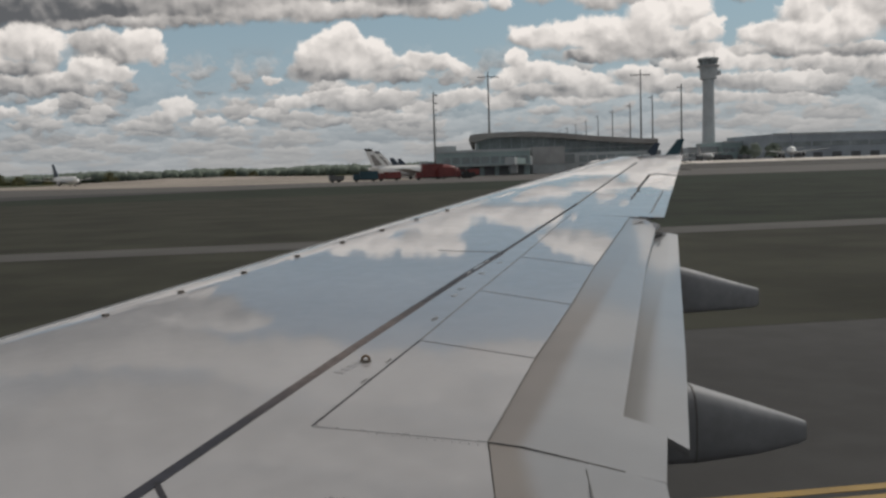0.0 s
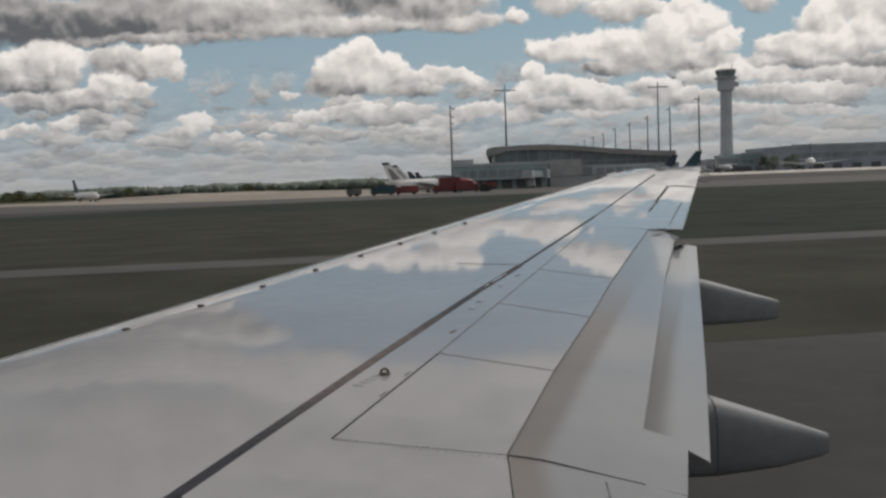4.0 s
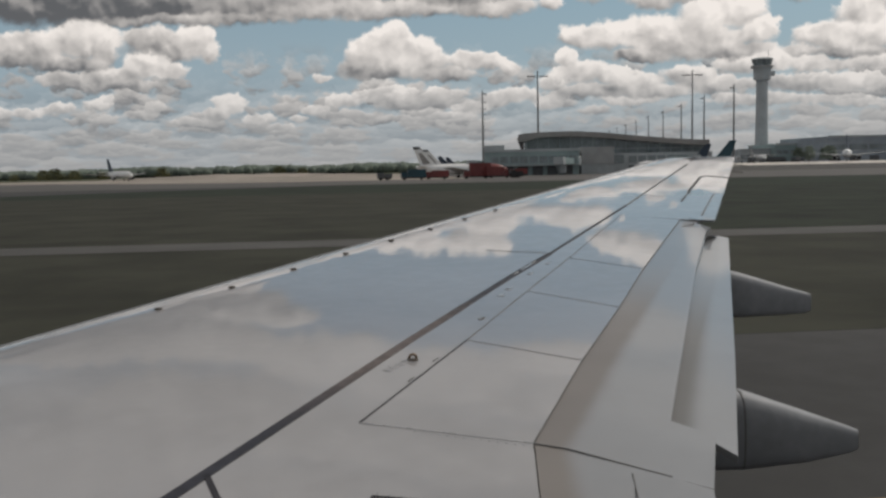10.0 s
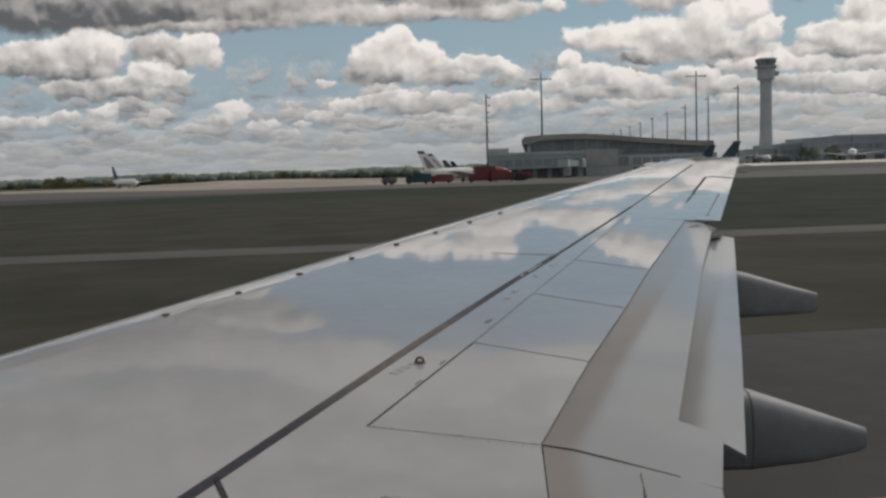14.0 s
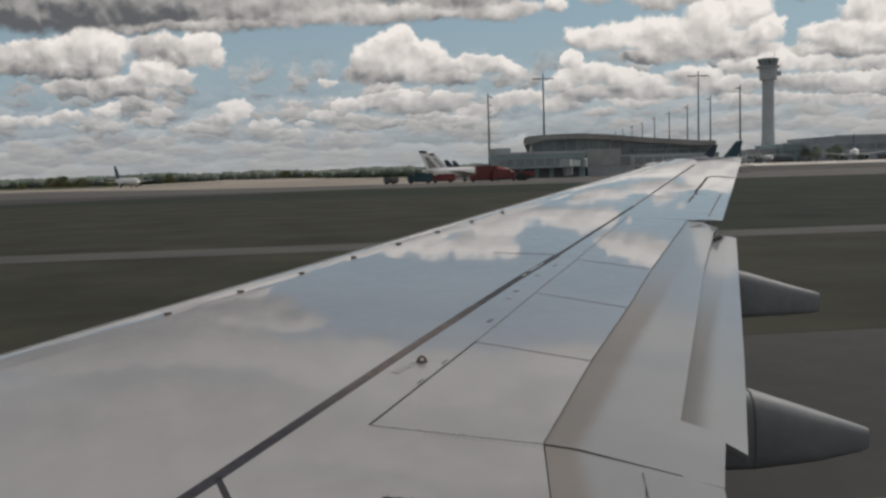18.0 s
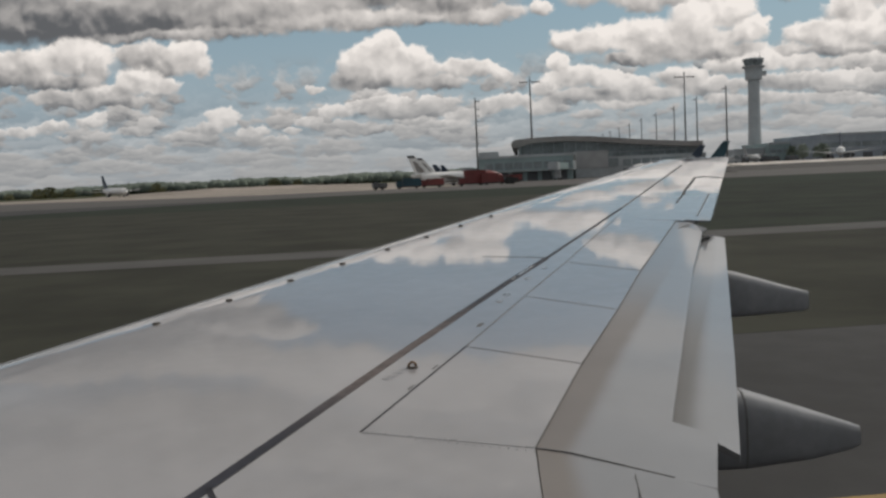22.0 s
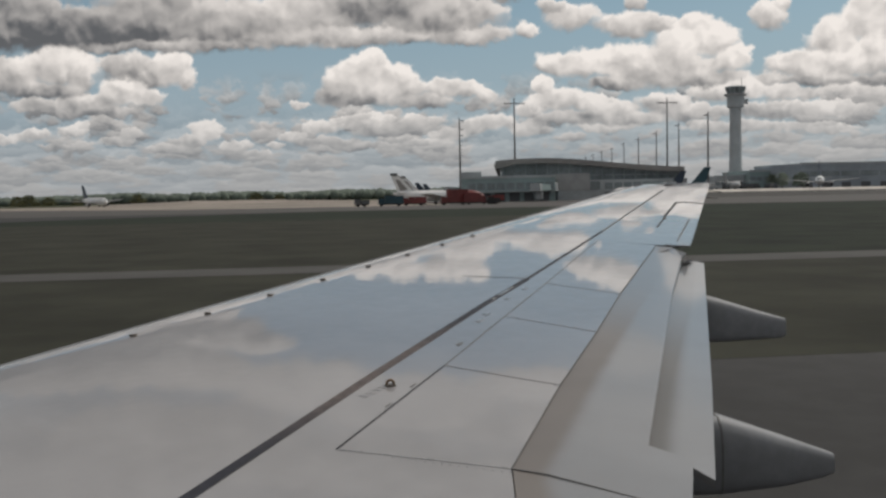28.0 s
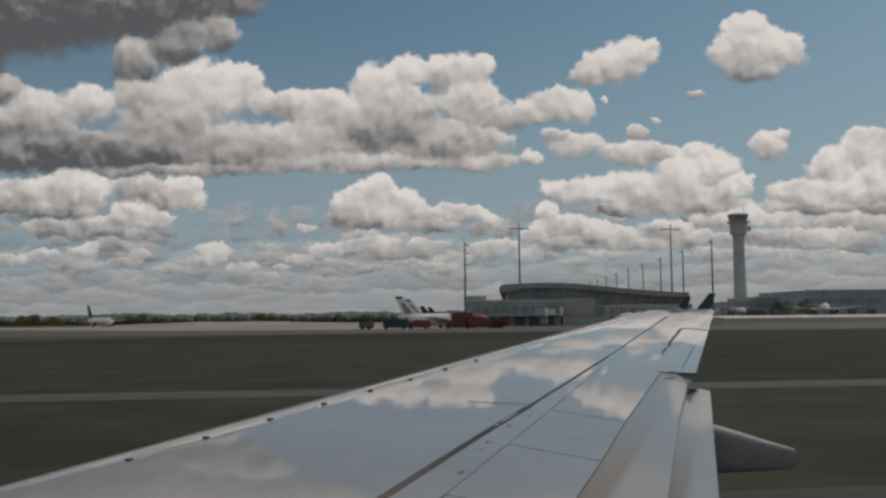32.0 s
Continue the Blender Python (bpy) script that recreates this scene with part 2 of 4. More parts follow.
    patch = n.m("MULTIPLY", n.m("SUBTRACT", n.noise(row, 0.35, 3.0), 0.5), 1.6)
    w0 = n.m("ADD", n.m("MULTIPLY_ADD", big_c, 0.7, patch), n.m("MULTIPLY", sml_c, 0.35))
    low_zone = n.ramp(el, 0.135, 0.085)
    low = n.m("MULTIPLY", n.ramp(w0, n.ramp(el, 0.02, 0.12, -0.20, 0.06), n.ramp(el, 0.02, 0.12, 0.14, 0.30)), low_zone)
    low = n.m("MAXIMUM", low, n.ramp(el, 0.12, 0.0, 0.0, 0.78))
    low_tone = n.m("ADD", n.m("MULTIPLY", big_h, 0.50), n.m("MULTIPLY_ADD", sml_h, 0.24, n.m("MULTIPLY", n.m("SUBTRACT", n.noise(rw, 1.3, 4.0, 0.6), 0.5), 0.55)))
    low_tone = n.m("MULTIPLY_ADD", low_tone, n.ramp(el, -0.02, 0.07, 0.30, 1.15), n.ramp(el, 0.0, 0.10, 0.32, 0.40))
    # the open layer behind and overhead
    q = n.v("SCALE", n.v("MULTIPLY", d, (1, 1, 0)))
    n.put(q.node.inputs["Scale"], n.m("DIVIDE", 1.0, n.m("MAXIMUM", el, 0.05)))
    puff = n.noise(q, 1.0, 5.0, 0.55)
    top = n.m("MULTIPLY", n.ramp(puff, 0.41, 0.50), n.m("MULTIPLY", n.ramp(el, 0.12, 0.20), n.m("SUBTRACT", 1.0, n.m("MULTIPLY", front, n.ramp(v, 0.56, 0.46)))))
    top_tone = n.m("MULTIPLY_ADD", n.m("SUBTRACT", 0.60, puff), 2.6, 0.24)

    cover = n.m("MAXIMUM", n.m("MAXIMUM", bank, low), top, clamp=True)
    t_all = n.mix(n.ramp(n.m("SUBTRACT", low, bank), -0.15, 0.25), tone, low_tone)
    t_all = n.mix(n.ramp(n.m("SUBTRACT", top, n.m("MAXIMUM", bank, low)), -0.1, 0.2), t_all, top_tone)
    t_all = n.m("MULTIPLY_ADD", n.m("MULTIPLY", u, front), 0.10, t_all)      # brighter towards the sun
    bright = n.ramp(t_all, 0.0, 1.0, smooth=False)
    colour = n.mix(bright, (SHADE * 0.97, SHADE * 1.0, SHADE * 1.06, 1), (LIT * 1.02, LIT * 0.955, LIT * 0.90, 1))
    colour = n.mix(n.ramp(el, 0.14, 0.0, 0.0, 0.62), colour, (0.37, 0.385, 0.395, 1))
    tex = n.add("ShaderNodeTexSky", sky_type="NISHITA", sun_disc=False, sun_elevation=radians(SUN_EL), sun_rotation=radians(SUN_AZ), air_density=1.0, dust_density=0.8, ozone_density=1.3)
    blue = n.mix(1.0, tex.outputs[0], (0.89 * 0.067, 1.03 * 0.067, 0.94 * 0.067, 1), "MULTIPLY")
    clear = n.add("ShaderNodeBackground", {"Color": n.mix(n.ramp(el, 0.32, 0.02, 0.0, 0.88), blue, (0.315, 0.385, 0.455, 1)), "Strength": 1.0})
    cloud = n.add("ShaderNodeBackground", {"Color": colour, "Strength": 1.0})
    both = n.add("ShaderNodeMixShader", {0: cover, 1: clear.outputs[0], 2: cloud.outputs[0]})
    out = n.add("ShaderNodeOutputWorld")
    n.put(out.inputs[0], both.outputs[0])


sky()

# ---------------------------------------------------------------- materials


BOW = 0.0002          # the skins' gentle spanwise bow, growing towards the tip


def material(name, base, rough=0.6, metal=0.0, spot=0.15, scale=3.0, bump=0.0, bump_scale=40.0, tint=None, coat=0.0, spec=0.5, alpha_random=0.0, detail=4.0, wave=0.0, coat_ior=1.5):
    """A procedural surface: base colour with stains at two scales, fine relief and uneven gloss."""
    mt = bpy.data.materials.new(name)
    mt.use_nodes = True
    n = Nodes(mt.node_tree)
    p = n.add("ShaderNodeTexCoord").outputs["Object"]
    big, fine = n.noise(p, scale, detail + 1), n.noise(p, scale * 9, detail)
    f = n.m("ADD", n.m("MULTIPLY", big, 0.65), n.m("MULTIPLY", fine, 0.35))
    dark = tuple(c * (1 - spot) for c in base) + (1,)
    light = tuple(min(1, c * (1 + spot)) for c in (tint or base)) + (1,)
    col = n.mix(n.ramp(f, 0.34, 0.66), dark, light)
    if alpha_random:
        rnd = n.add("ShaderNodeObjectInfo").outputs["Random"]
        col = n.mix(1.0, col, n.add("ShaderNodeCombineXYZ", {i: n.ramp(rnd, 0, 1, 1 - alpha_random, 1 + alpha_random) for i in range(3)}).outputs[0], "MULTIPLY")
    b = n.add("ShaderNodeBsdfPrincipled", {"Base Color": col, "Metallic": metal, "Roughness": n.ramp(fine, 0.3, 0.7, max(0.02, rough - 0.06), min(1, rough + 0.06)), "Coat Weight": coat,
                                           "Coat Roughness": 0.035, "Coat IOR": coat_ior, "Specular IOR Level": spec})
    if wave:
        wv = n.add("ShaderNodeBump", {"Height": n.noise(n.v("MULTIPLY", p, (1.0, 0.7, 1.0)), 1.7, 1.0), "Strength": wave, "Distance": 0.01})
        bowed = n.v("NORMALIZE", n.v("MULTIPLY_ADD", n.v("MULTIPLY", p, p), (0.0, BOW, 0.0), n.add("ShaderNodeNewGeometry").outputs["Normal"]))
        n.put(wv.inputs["Normal"], bowed)
        n.put(b.inputs["Normal"], wv.outputs[0])
        n.put(b.inputs["Coat Normal"], wv.outputs[0])
    if bump:
        bp = n.add("ShaderNodeBump", {"Height": n.noise(p, bump_scale, 4.0), "Strength": bump, "Distance": 0.01})
        n.put(b.inputs["Normal"], bp.outputs[0])
    o = n.add("ShaderNodeOutputMaterial")
    n.put(o.inputs[0], b.outputs[0])
    return mt


def banded_paint(name, base, band_tone, x0, y0, slope, width, rough=0.3, soft=1.45):
    """Grey paint with a darker band along a panel's front edge, exhaust-sooty on the main and inboard flaps; the edge
    runs through (x0, y0).
    """
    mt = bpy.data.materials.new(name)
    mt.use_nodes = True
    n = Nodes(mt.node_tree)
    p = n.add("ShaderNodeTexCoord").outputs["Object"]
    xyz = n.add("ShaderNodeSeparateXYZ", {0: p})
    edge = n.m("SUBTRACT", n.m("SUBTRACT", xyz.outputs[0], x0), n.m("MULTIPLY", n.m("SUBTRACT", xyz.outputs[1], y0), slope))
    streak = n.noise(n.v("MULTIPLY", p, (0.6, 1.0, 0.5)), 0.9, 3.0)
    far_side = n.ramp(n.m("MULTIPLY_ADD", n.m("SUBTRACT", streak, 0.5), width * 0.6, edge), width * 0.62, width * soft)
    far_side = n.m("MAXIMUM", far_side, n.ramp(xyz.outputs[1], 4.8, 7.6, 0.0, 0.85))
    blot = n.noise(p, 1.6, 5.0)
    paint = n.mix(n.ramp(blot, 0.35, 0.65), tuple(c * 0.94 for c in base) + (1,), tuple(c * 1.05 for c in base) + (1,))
    front_band = n.mix(n.ramp(streak, 0.3, 0.7), tuple(c * 0.88 for c in band_tone) + (1,), tuple(c * 1.12 for c in band_tone) + (1,))
    col = n.mix(far_side, front_band, paint)
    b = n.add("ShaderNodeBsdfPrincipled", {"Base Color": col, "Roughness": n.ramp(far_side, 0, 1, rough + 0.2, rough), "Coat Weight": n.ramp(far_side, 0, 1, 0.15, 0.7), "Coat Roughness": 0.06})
    o = n.add("ShaderNodeOutputMaterial")
    n.put(o.inputs[0], b.outputs[0])
    return mt


def sheen_strip(name, dark, worn, y0, y1, y2, y3):
    """Sealant with a paler brown reflection painted into its colour between y1 and y2 along the wing; worn holds that
    brown.
    """
    mt = bpy.data.materials.new(name)
    mt.use_nodes = True
    n = Nodes(mt.node_tree)
    p = n.add("ShaderNodeTexCoord").outputs["Object"]
    y = n.m("MULTIPLY_ADD", n.m("SUBTRACT", n.noise(p, 3.0, 4.0), 0.5), 0.6, n.add("ShaderNodeSeparateXYZ", {0: p}).outputs[1])
    sheen = n.m("MULTIPLY", n.ramp(y, y0, y1), n.ramp(y, y3, y2))
    grain = n.ramp(n.noise(p, 14.0, 4.0), 0.3, 0.7, 0.8, 1.2)
    col = n.mix(1.0, n.mix(sheen, dark + (1,), worn + (1,)), n.add("ShaderNodeCombineXYZ", {0: grain, 1: grain, 2: grain}).outputs[0], "MULTIPLY")
    b = n.add("ShaderNodeBsdfPrincipled", {"Base Color": col, "Roughness": 0.55, "Specular IOR Level": 0.25})
    n.put(n.add("ShaderNodeOutputMaterial").inputs[0], b.outputs[0])
    return mt


M = dict(
    skin=material("wing_paint", (0.250, 0.248, 0.255), 0.40, spot=0.12, scale=0.9, coat=1.0, detail=3.0, wave=0.16, coat_ior=1.58),
    flap=material("flap_paint", (0.24, 0.245, 0.25), 0.30, spot=0.07, scale=1.2, coat=0.5),
    flap_dim=material("worn_grey_paint", (0.20, 0.20, 0.205), 0.4, spot=0.2, scale=6),
    main_flap=banded_paint("sooty_main_flap", (0.205, 0.213, 0.224), (0.145, 0.131, 0.123), 0.73, 3.76, 0.4715, 0.165, soft=1.3),
    in_flap=banded_paint("sooty_inboard_flap", (0.205, 0.213, 0.224), (0.15, 0.135, 0.124), 0.73, 3.76, 0.13, 0.14),
    # aft flap: darker at its front edge, fading aft
    aft_flap=banded_paint("dark_front_aft_flap", (0.215, 0.224, 0.235), (0.10, 0.098, 0.096), 1.42, 4.08, 0.4225, 0.05, soft=3.2),
    sealant=material("dark_sealant", (0.020, 0.022, 0.032), 0.6, spot=0.25, scale=1.4, tint=(0.040, 0.037, 0.040), spec=0.2),
    # the brown run midway is a reflection put into the colour
    strip=sheen_strip("sheen_sealant", (0.026, 0.027, 0.036), (0.10, 0.082, 0.078), 4.0, 4.9, 5.5, 6.4),
    seam=material("panel_seam", (0.12, 0.12, 0.12), 0.6, spot=0.25, scale=6),
    canoe=material("fairing_paint", (0.21, 0.22, 0.235), 0.62, spot=0.16, scale=1.5),
    steel=material("steel", (0.16, 0.14, 0.12), 0.35, metal=0.8, spot=0.2, scale=20),
    brass=material("brass_ring", (0.19, 0.13, 0.085), 0.4, metal=0.7, spot=0.3, scale=30),
    rubber=material("rubber", (0.03, 0.03, 0.03), 0.8, spot=0.2),
    hull=material("hull_paint", (0.6, 0.6, 0.6), 0.3, spot=0.05, coat=0.3),
    grass=material("dry_grass", (0.033, 0.0335, 0.026), 0.95, spot=0.20, scale=0.16, tint=(0.040, 0.0405, 0.031), bump=0.6, bump_scale=3, spec=0.1),
    meadow=material("far_meadow", (0.07, 0.075, 0.045), 0.95, spot=0.3, scale=0.01, spec=0.1),
    green=material("green_verge", (0.024, 0.0305, 0.022), 0.95, spot=0.22, scale=0.06, bump=0.6, bump_scale=3, spec=0.1),
    dim_green=material("field_grass", (0.0185, 0.0225, 0.0175), 0.95, spot=0.24, scale=0.14, tint=(0.025, 0.030, 0.021), bump=0.6, bump_scale=3, spec=0.1),
    asphalt=material("asphalt", (0.036, 0.0355, 0.035), 0.85, spot=0.14, scale=0.12, bump=0.3, bump_scale=30, spec=0.25),
    apron=material("apron_concrete", (0.084, 0.078, 0.074), 0.85, spot=0.12, scale=0.03, spec=0.25),
    path=material("gravel_path", (0.075, 0.073, 0.070), 0.9, spot=0.15, scale=0.2, bump=0.4, bump_scale=20, spec=0.2),
    sand=material("pale_ground", (0.27, 0.24, 0.21), 0.95, spot=0.25, scale=0.02, spec=0.1),
    kerb=material("pale_kerb", (0.50, 0.47, 0.43), 0.9, spot=0.15, scale=0.1, spec=0.15),
    yellow=material("yellow_marking", (0.26, 0.165, 0.035), 0.7, spot=0.2, scale=1.5),
    concrete=material("grey_concrete", (0.40, 0.42, 0.43), 0.8, spot=0.12, scale=0.08),
    dark_clad=material("dark_cladding", (0.40, 0.425, 0.435), 0.6, spot=0.15, scale=0.06),
    hall_clad=material("slate_cladding", (0.31, 0.345, 0.38), 0.6, spot=0.15, scale=0.06),
    teal_clad=material("grey_green_cladding", (0.25, 0.32, 0.32), 0.5, spot=0.15, scale=0.06),
    roof=material("roof_edge", (0.25, 0.235, 0.225), 0.6, spot=0.15, scale=0.05),
    roof_top=material("roof_sheet", (0.22, 0.22, 0.22), 0.5, spot=0.12, scale=0.05),
    glass=material("dark_glass", (0.22, 0.25, 0.26), 0.12, spot=0.3, scale=0.1),
    white=material("white_paint", (0.75, 0.75, 0.74), 0.35, spot=0.06, scale=0.3),
    panel=material("pale_panel", (0.34, 0.34, 0.34), 0.6, spot=0.12, scale=0.2),
    navy=material("navy_paint", (0.022, 0.036, 0.062), 0.35, spot=0.15, scale=0.3),
    red=material("red_paint", (0.17, 0.035, 0.032), 0.45, spot=0.25, scale=0.3),
    teal=material("teal_paint", (0.02, 0.06, 0.08), 0.45, spot=0.2, scale=0.3),
    # black doors lifted to grey, haze included in the colour
    door_grey=material("haze_lifted_grey", (0.10, 0.105, 0.11), 0.6, spot=0.15, scale=0.2),
    mast=material("galvanised_mast", (0.14, 0.14, 0.14), 0.6, metal=0.2, spot=0.2, scale=0.3),
    leaf=material("leaves", (0.030, 0.042, 0.022), 0.9, spot=0.35, scale=0.25, tint=(0.045, 0.065, 0.03), spec=0.15),
    # distance haze is mixed into this pale grey-green of the woods
    hazed_leaf=material("hazed_far_leaves", (0.115, 0.137, 0.118), 0.95, spot=0.2, scale=0.02, tint=(0.13, 0.155, 0.128), spec=0.1),
    # paled well past leaf green, so the haze sits in the colour
    hazy_leaf=material("haze_pale_leaves", (0.27, 0.31, 0.26), 0.9, spot=0.2, scale=0.2, tint=(0.30, 0.34, 0.28), spec=0.1),
    olive_leaf=material("olive_leaves", (0.13, 0.135, 0.075), 0.9, spot=0.3, scale=0.2, tint=(0.17, 0.165, 0.085), spec=0.1),
    bark=material("bark", (0.06, 0.045, 0.035), 0.95, spot=0.3, scale=4),
    sign=material("sign_yellow", (0.55, 0.40, 0.04), 0.5, spot=0.1),
    black=material("black_paint", (0.02, 0.02, 0.02), 0.6, spot=0.2),
)

# ---------------------------------------------------------------- mesh helpers


def mesh_of(bm, name, mat, smooth=False):
    me = bpy.data.meshes.new(name)
    bmesh.ops.recalc_face_normals(bm, faces=bm.faces)
    bm.to_mesh(me)
    bm.free()
    me.materials.append(M[mat])
    if smooth:
        me.shade_smooth()
        me.set_sharp_from_angle(angle=radians(38))
    return me


def part(name, bm, mat, parent, label="", smooth=False):
    ob = new(name, mesh_of(bm, name, mat, smooth))
    ob.parent = parent
    if label:
        tagged(ob, label)
    return ob


def thing(name, label, category, at=(0, 0, 0), turn=0.0, group="", kind=""):
    ob = new(name)
    ob.matrix_basis = pose(*at, 0, 0, turn)
    return tagged(ob, label, category, group, kind)


def solo(name, bm, mat, label="", category="", kind="", group="", smooth=False):
    return tagged(new(name, mesh_of(bm, name, mat, smooth)), label, category, group, kind)


def add_prism(bm, low, high):
    """A solid between two loops of the same length."""
    a = [bm.verts.new(p) for p in low]
    b = [bm.verts.new(p) for p in high]
    k = len(a)
    for i in range(k):
        bm.faces.new((a[i], a[(i + 1) % k], b[(i + 1) % k], b[i]))
    bm.faces.new(b)
    bm.faces.new(a[::-1])
    return bm


def prism(poly, z0, z1):
    return add_prism(bmesh.new(), [(x, y, z0) for x, y in poly], [(x, y, z1) for x, y in poly])


def box(x0, x1, y0, y1, z0, z1, bevel=0.0, bm=None):
    bm = bm or bmesh.new()
    add_prism(bm, [(x0, y0, z0), (x1, y0, z0), (x1, y1, z0), (x0, y1, z0)], [(x0, y0, z1), (x1, y0, z1), (x1, y1, z1), (x0, y1, z1)])
    if bevel:
        bmesh.ops.bevel(bm, geom=bm.edges[:], offset=bevel, segments=2, affect="EDGES")
    return bm


def loft(rings, caps=True, bm=None):
    """A skin through rings of the same number of points."""
    bm = bm or bmesh.new()
    rows = [[bm.verts.new(p) for p in r] for r in rings]
    k = len(rows[0])
    for a, b in zip(rows, rows[1:]):
        for i in range(k):
            bm.faces.new((a[i], a[(i + 1) % k], b[(i + 1) % k], b[i]))
    if caps:
        bm.faces.new(rows[0][::-1])
        bm.faces.new(rows[-1])
    return bm


def ring(c, r, k=16, axis="z", ry=None):
    ry = r if ry is None else ry
    out = []
    for i in range(k):
        a = 2 * math.pi * i / k
        ca, sa = r * math.cos(a), ry * math.sin(a)
        out.append({"z": (c[0] + ca, c[1] + sa, c[2]), "x": (c[0], c[1] + ca, c[2] + sa), "y": (c[0] + ca, c[1], c[2] + sa)}[axis])
    return out


def rod(p0, p1, r0, r1=None, k=8, bm=None):
    p0, p1 = Vector(p0), Vector(p1)
    r1 = r0 if r1 is None else r1
    q = (p1 - p0).to_track_quat("Z", "Y").to_matrix()
    return loft([[p + q @ Vector((r * math.cos(2 * math.pi * i / k), r * math.sin(2 * math.pi * i / k), 0)) for i in range(k)] for p, r in ((p0, r0), (p1, r1))], bm=bm)

# ---------------------------------------------------------------- ground


def sheet(name, poly, z, mat, label, category, kind="structure"):
    return solo(name, prism(poly, z - 0.3, z), mat, label, category, kind)


R_EDGE = 4700
far = [(R_EDGE * math.cos(a * math.pi / 24), R_EDGE * math.sin(a * math.pi / 24)) for a in range(48)]
solo("ground", prism(far, -2.0, 0.0), "meadow", "wide flat grassy airfield ground running to the horizon", "ground", "structure")
sheet("taxiway", [(-130, -24), (420, -24), (420, 19), (-130, 19)], 0.02, "asphalt", "dark asphalt taxiway that the airliner stands on", "taxiway")
sheet("near_grass", [(-128, 19), (420, 19), (420, 45), (-118, 45)], 0.025, "grass", "strip of dry brownish grass beside the taxiway", "grass")
sheet("gravel_path", [(-118, 45), (420, 45), (420, 49.5), (-116, 49.5)], 0.03, "path", "pale gravel service path through the grass", "path")
sheet("green_field", [(16, 49.6), (420, 49.6), (420, 149.9), (40, 149.9), (30, 118), (27, 84)], 0.028, "dim_green", "broad dark green grass field", "grass")
sheet("far_grass", [(-116, 49.5), (420, 49.5), (420, 150), (-85, 150), (-100, 120), (-111, 85)], 0.025, "grass", "broad field of dry brownish grass", "grass")
sheet("green_verge", [(-85, 150), (420, 150), (420, 222), (128, 222), (60, 234), (0, 236), (-39, 205), (-64, 179)], 0.026, "green", "dark green grass verge before the apron", "grass")
sheet("apron", [(-900, 236), (0, 236), (60, 234), (128, 222), (420, 222), (900, 222), (900, 1000), (230, 1000), (-60, 560), (-900, 520)], 0.02, "apron", "worn grey concrete apron in front of the terminal", "apron")
sheet("side_taxiway", [(-900, -24), (-130, -24), (-128, 19), (-116, 49.5), (-111, 85), (-100, 120), (-85, 150), (-64, 179), (-39, 205), (0, 236), (-900, 236)], 0.015, "asphalt", "wide asphalt taxiway junction ahead of the airliner", "taxiway")
sheet("pale_strip", [(-900, 455), (-130, 440), (-60, 350), (30, 318), (44, 330), (52, 640), (-900, 640)], 0.03, "sand", "strip of pale sandy ground past the apron", "ground")


def sand_bank():
    """A low bank of bare sand between the apron and the woods."""
    bm = bmesh.new()
    rows = []
    for i in range(31):
        x = -190 + 8 * i
        rise = max(0.0, min(1.0, (x + 175) / 70)) * max(0.0, min(1.0, (50 - x) / 90))
        line = []
        for j in range(11):
            s = math.sin(math.pi * j / 10)
            z = (2.5 + 0.6 * noise.noise((x * 0.03, j * 0.4, 2.0)) + 0.5 * noise.noise((x * 0.11, j * 0.9, 7.0))) * rise * s ** 0.8
            line.append(bm.verts.new((x, 650 + 15 * j, -0.1 + z if 0 < j < 10 else -0.1)))
        rows.append(line)
    for a, b in zip(rows, rows[1:]):
        for j in range(10):
            bm.faces.new((a[j], b[j], b[j + 1], a[j + 1]))
    return bm


solo("sand_bank", sand_bank(), "sand", "low bank of bare pale sand past the apron", "ground", "structure", smooth=True)
solo("raised_apron", prism([(170, 432), (1500, 432), (1500, 1100), (240, 1100), (182, 520)], -0.5, 3.4), "apron", "raised grey apron terrace before the halls", "apron", "structure")
solo("terrace_slope", add_prism(bmesh.new(), [(164, 404, -0.4), (1500, 404, -0.4), (1500, 431.9, -0.4), (170, 431.9, -0.4)], [(167, 423.9, 2.3), (1500, 423.9, 2.3), (1500, 431.9, 2.3), (170, 431.9, 2.3)]), "path", "grey sloping edge under the raised apron", "ground", "structure")
solo("terrace_kerb", add_prism(bmesh.new(), [(169, 424.0, 2.0), (1500, 424.0, 2.0), (1500, 431.8, 2.0), (169, 431.8, 2.0)], [(169, 424.6, 2.32), (1500, 424.6, 2.32), (1500, 431.8, 3.46), (169, 431.8, 3.46)]), "kerb", "pale concrete bank along the raised apron", "kerb", "structure")
for k, yy in enumerate((8.85, 9.16)):
    sheet("marking", [(-130, yy), (420, yy), (420, yy + 0.16), (-130, yy + 0.16)], 0.026, "yellow", "painted yellow taxiway edge line", "marking")


def stripe(name, pts, width, z, mat, label):
    """A painted line along a run of points."""
    bm = bmesh.new()
    left, right = [], []
    for i, p in enumerate(pts):
        a, b = Vector(pts[max(0, i - 1)]), Vector(pts[min(len(pts) - 1, i + 1)])
        nrm = Vector((a.y - b.y, b.x - a.x)).normalized() * width / 2
        left.append((p[0] + nrm.x, p[1] + nrm.y))
        right.append((p[0] - nrm.x, p[1] - nrm.y))
    for i in range(len(pts) - 1):
        quad = (left[i], left[i + 1], right[i + 1], right[i])
        add_prism(bm, [(x, y, z - 0.006) for x, y in quad], [(x, y, z) for x, y in quad])
    return solo(name, bm, mat, label, "marking", "structure")


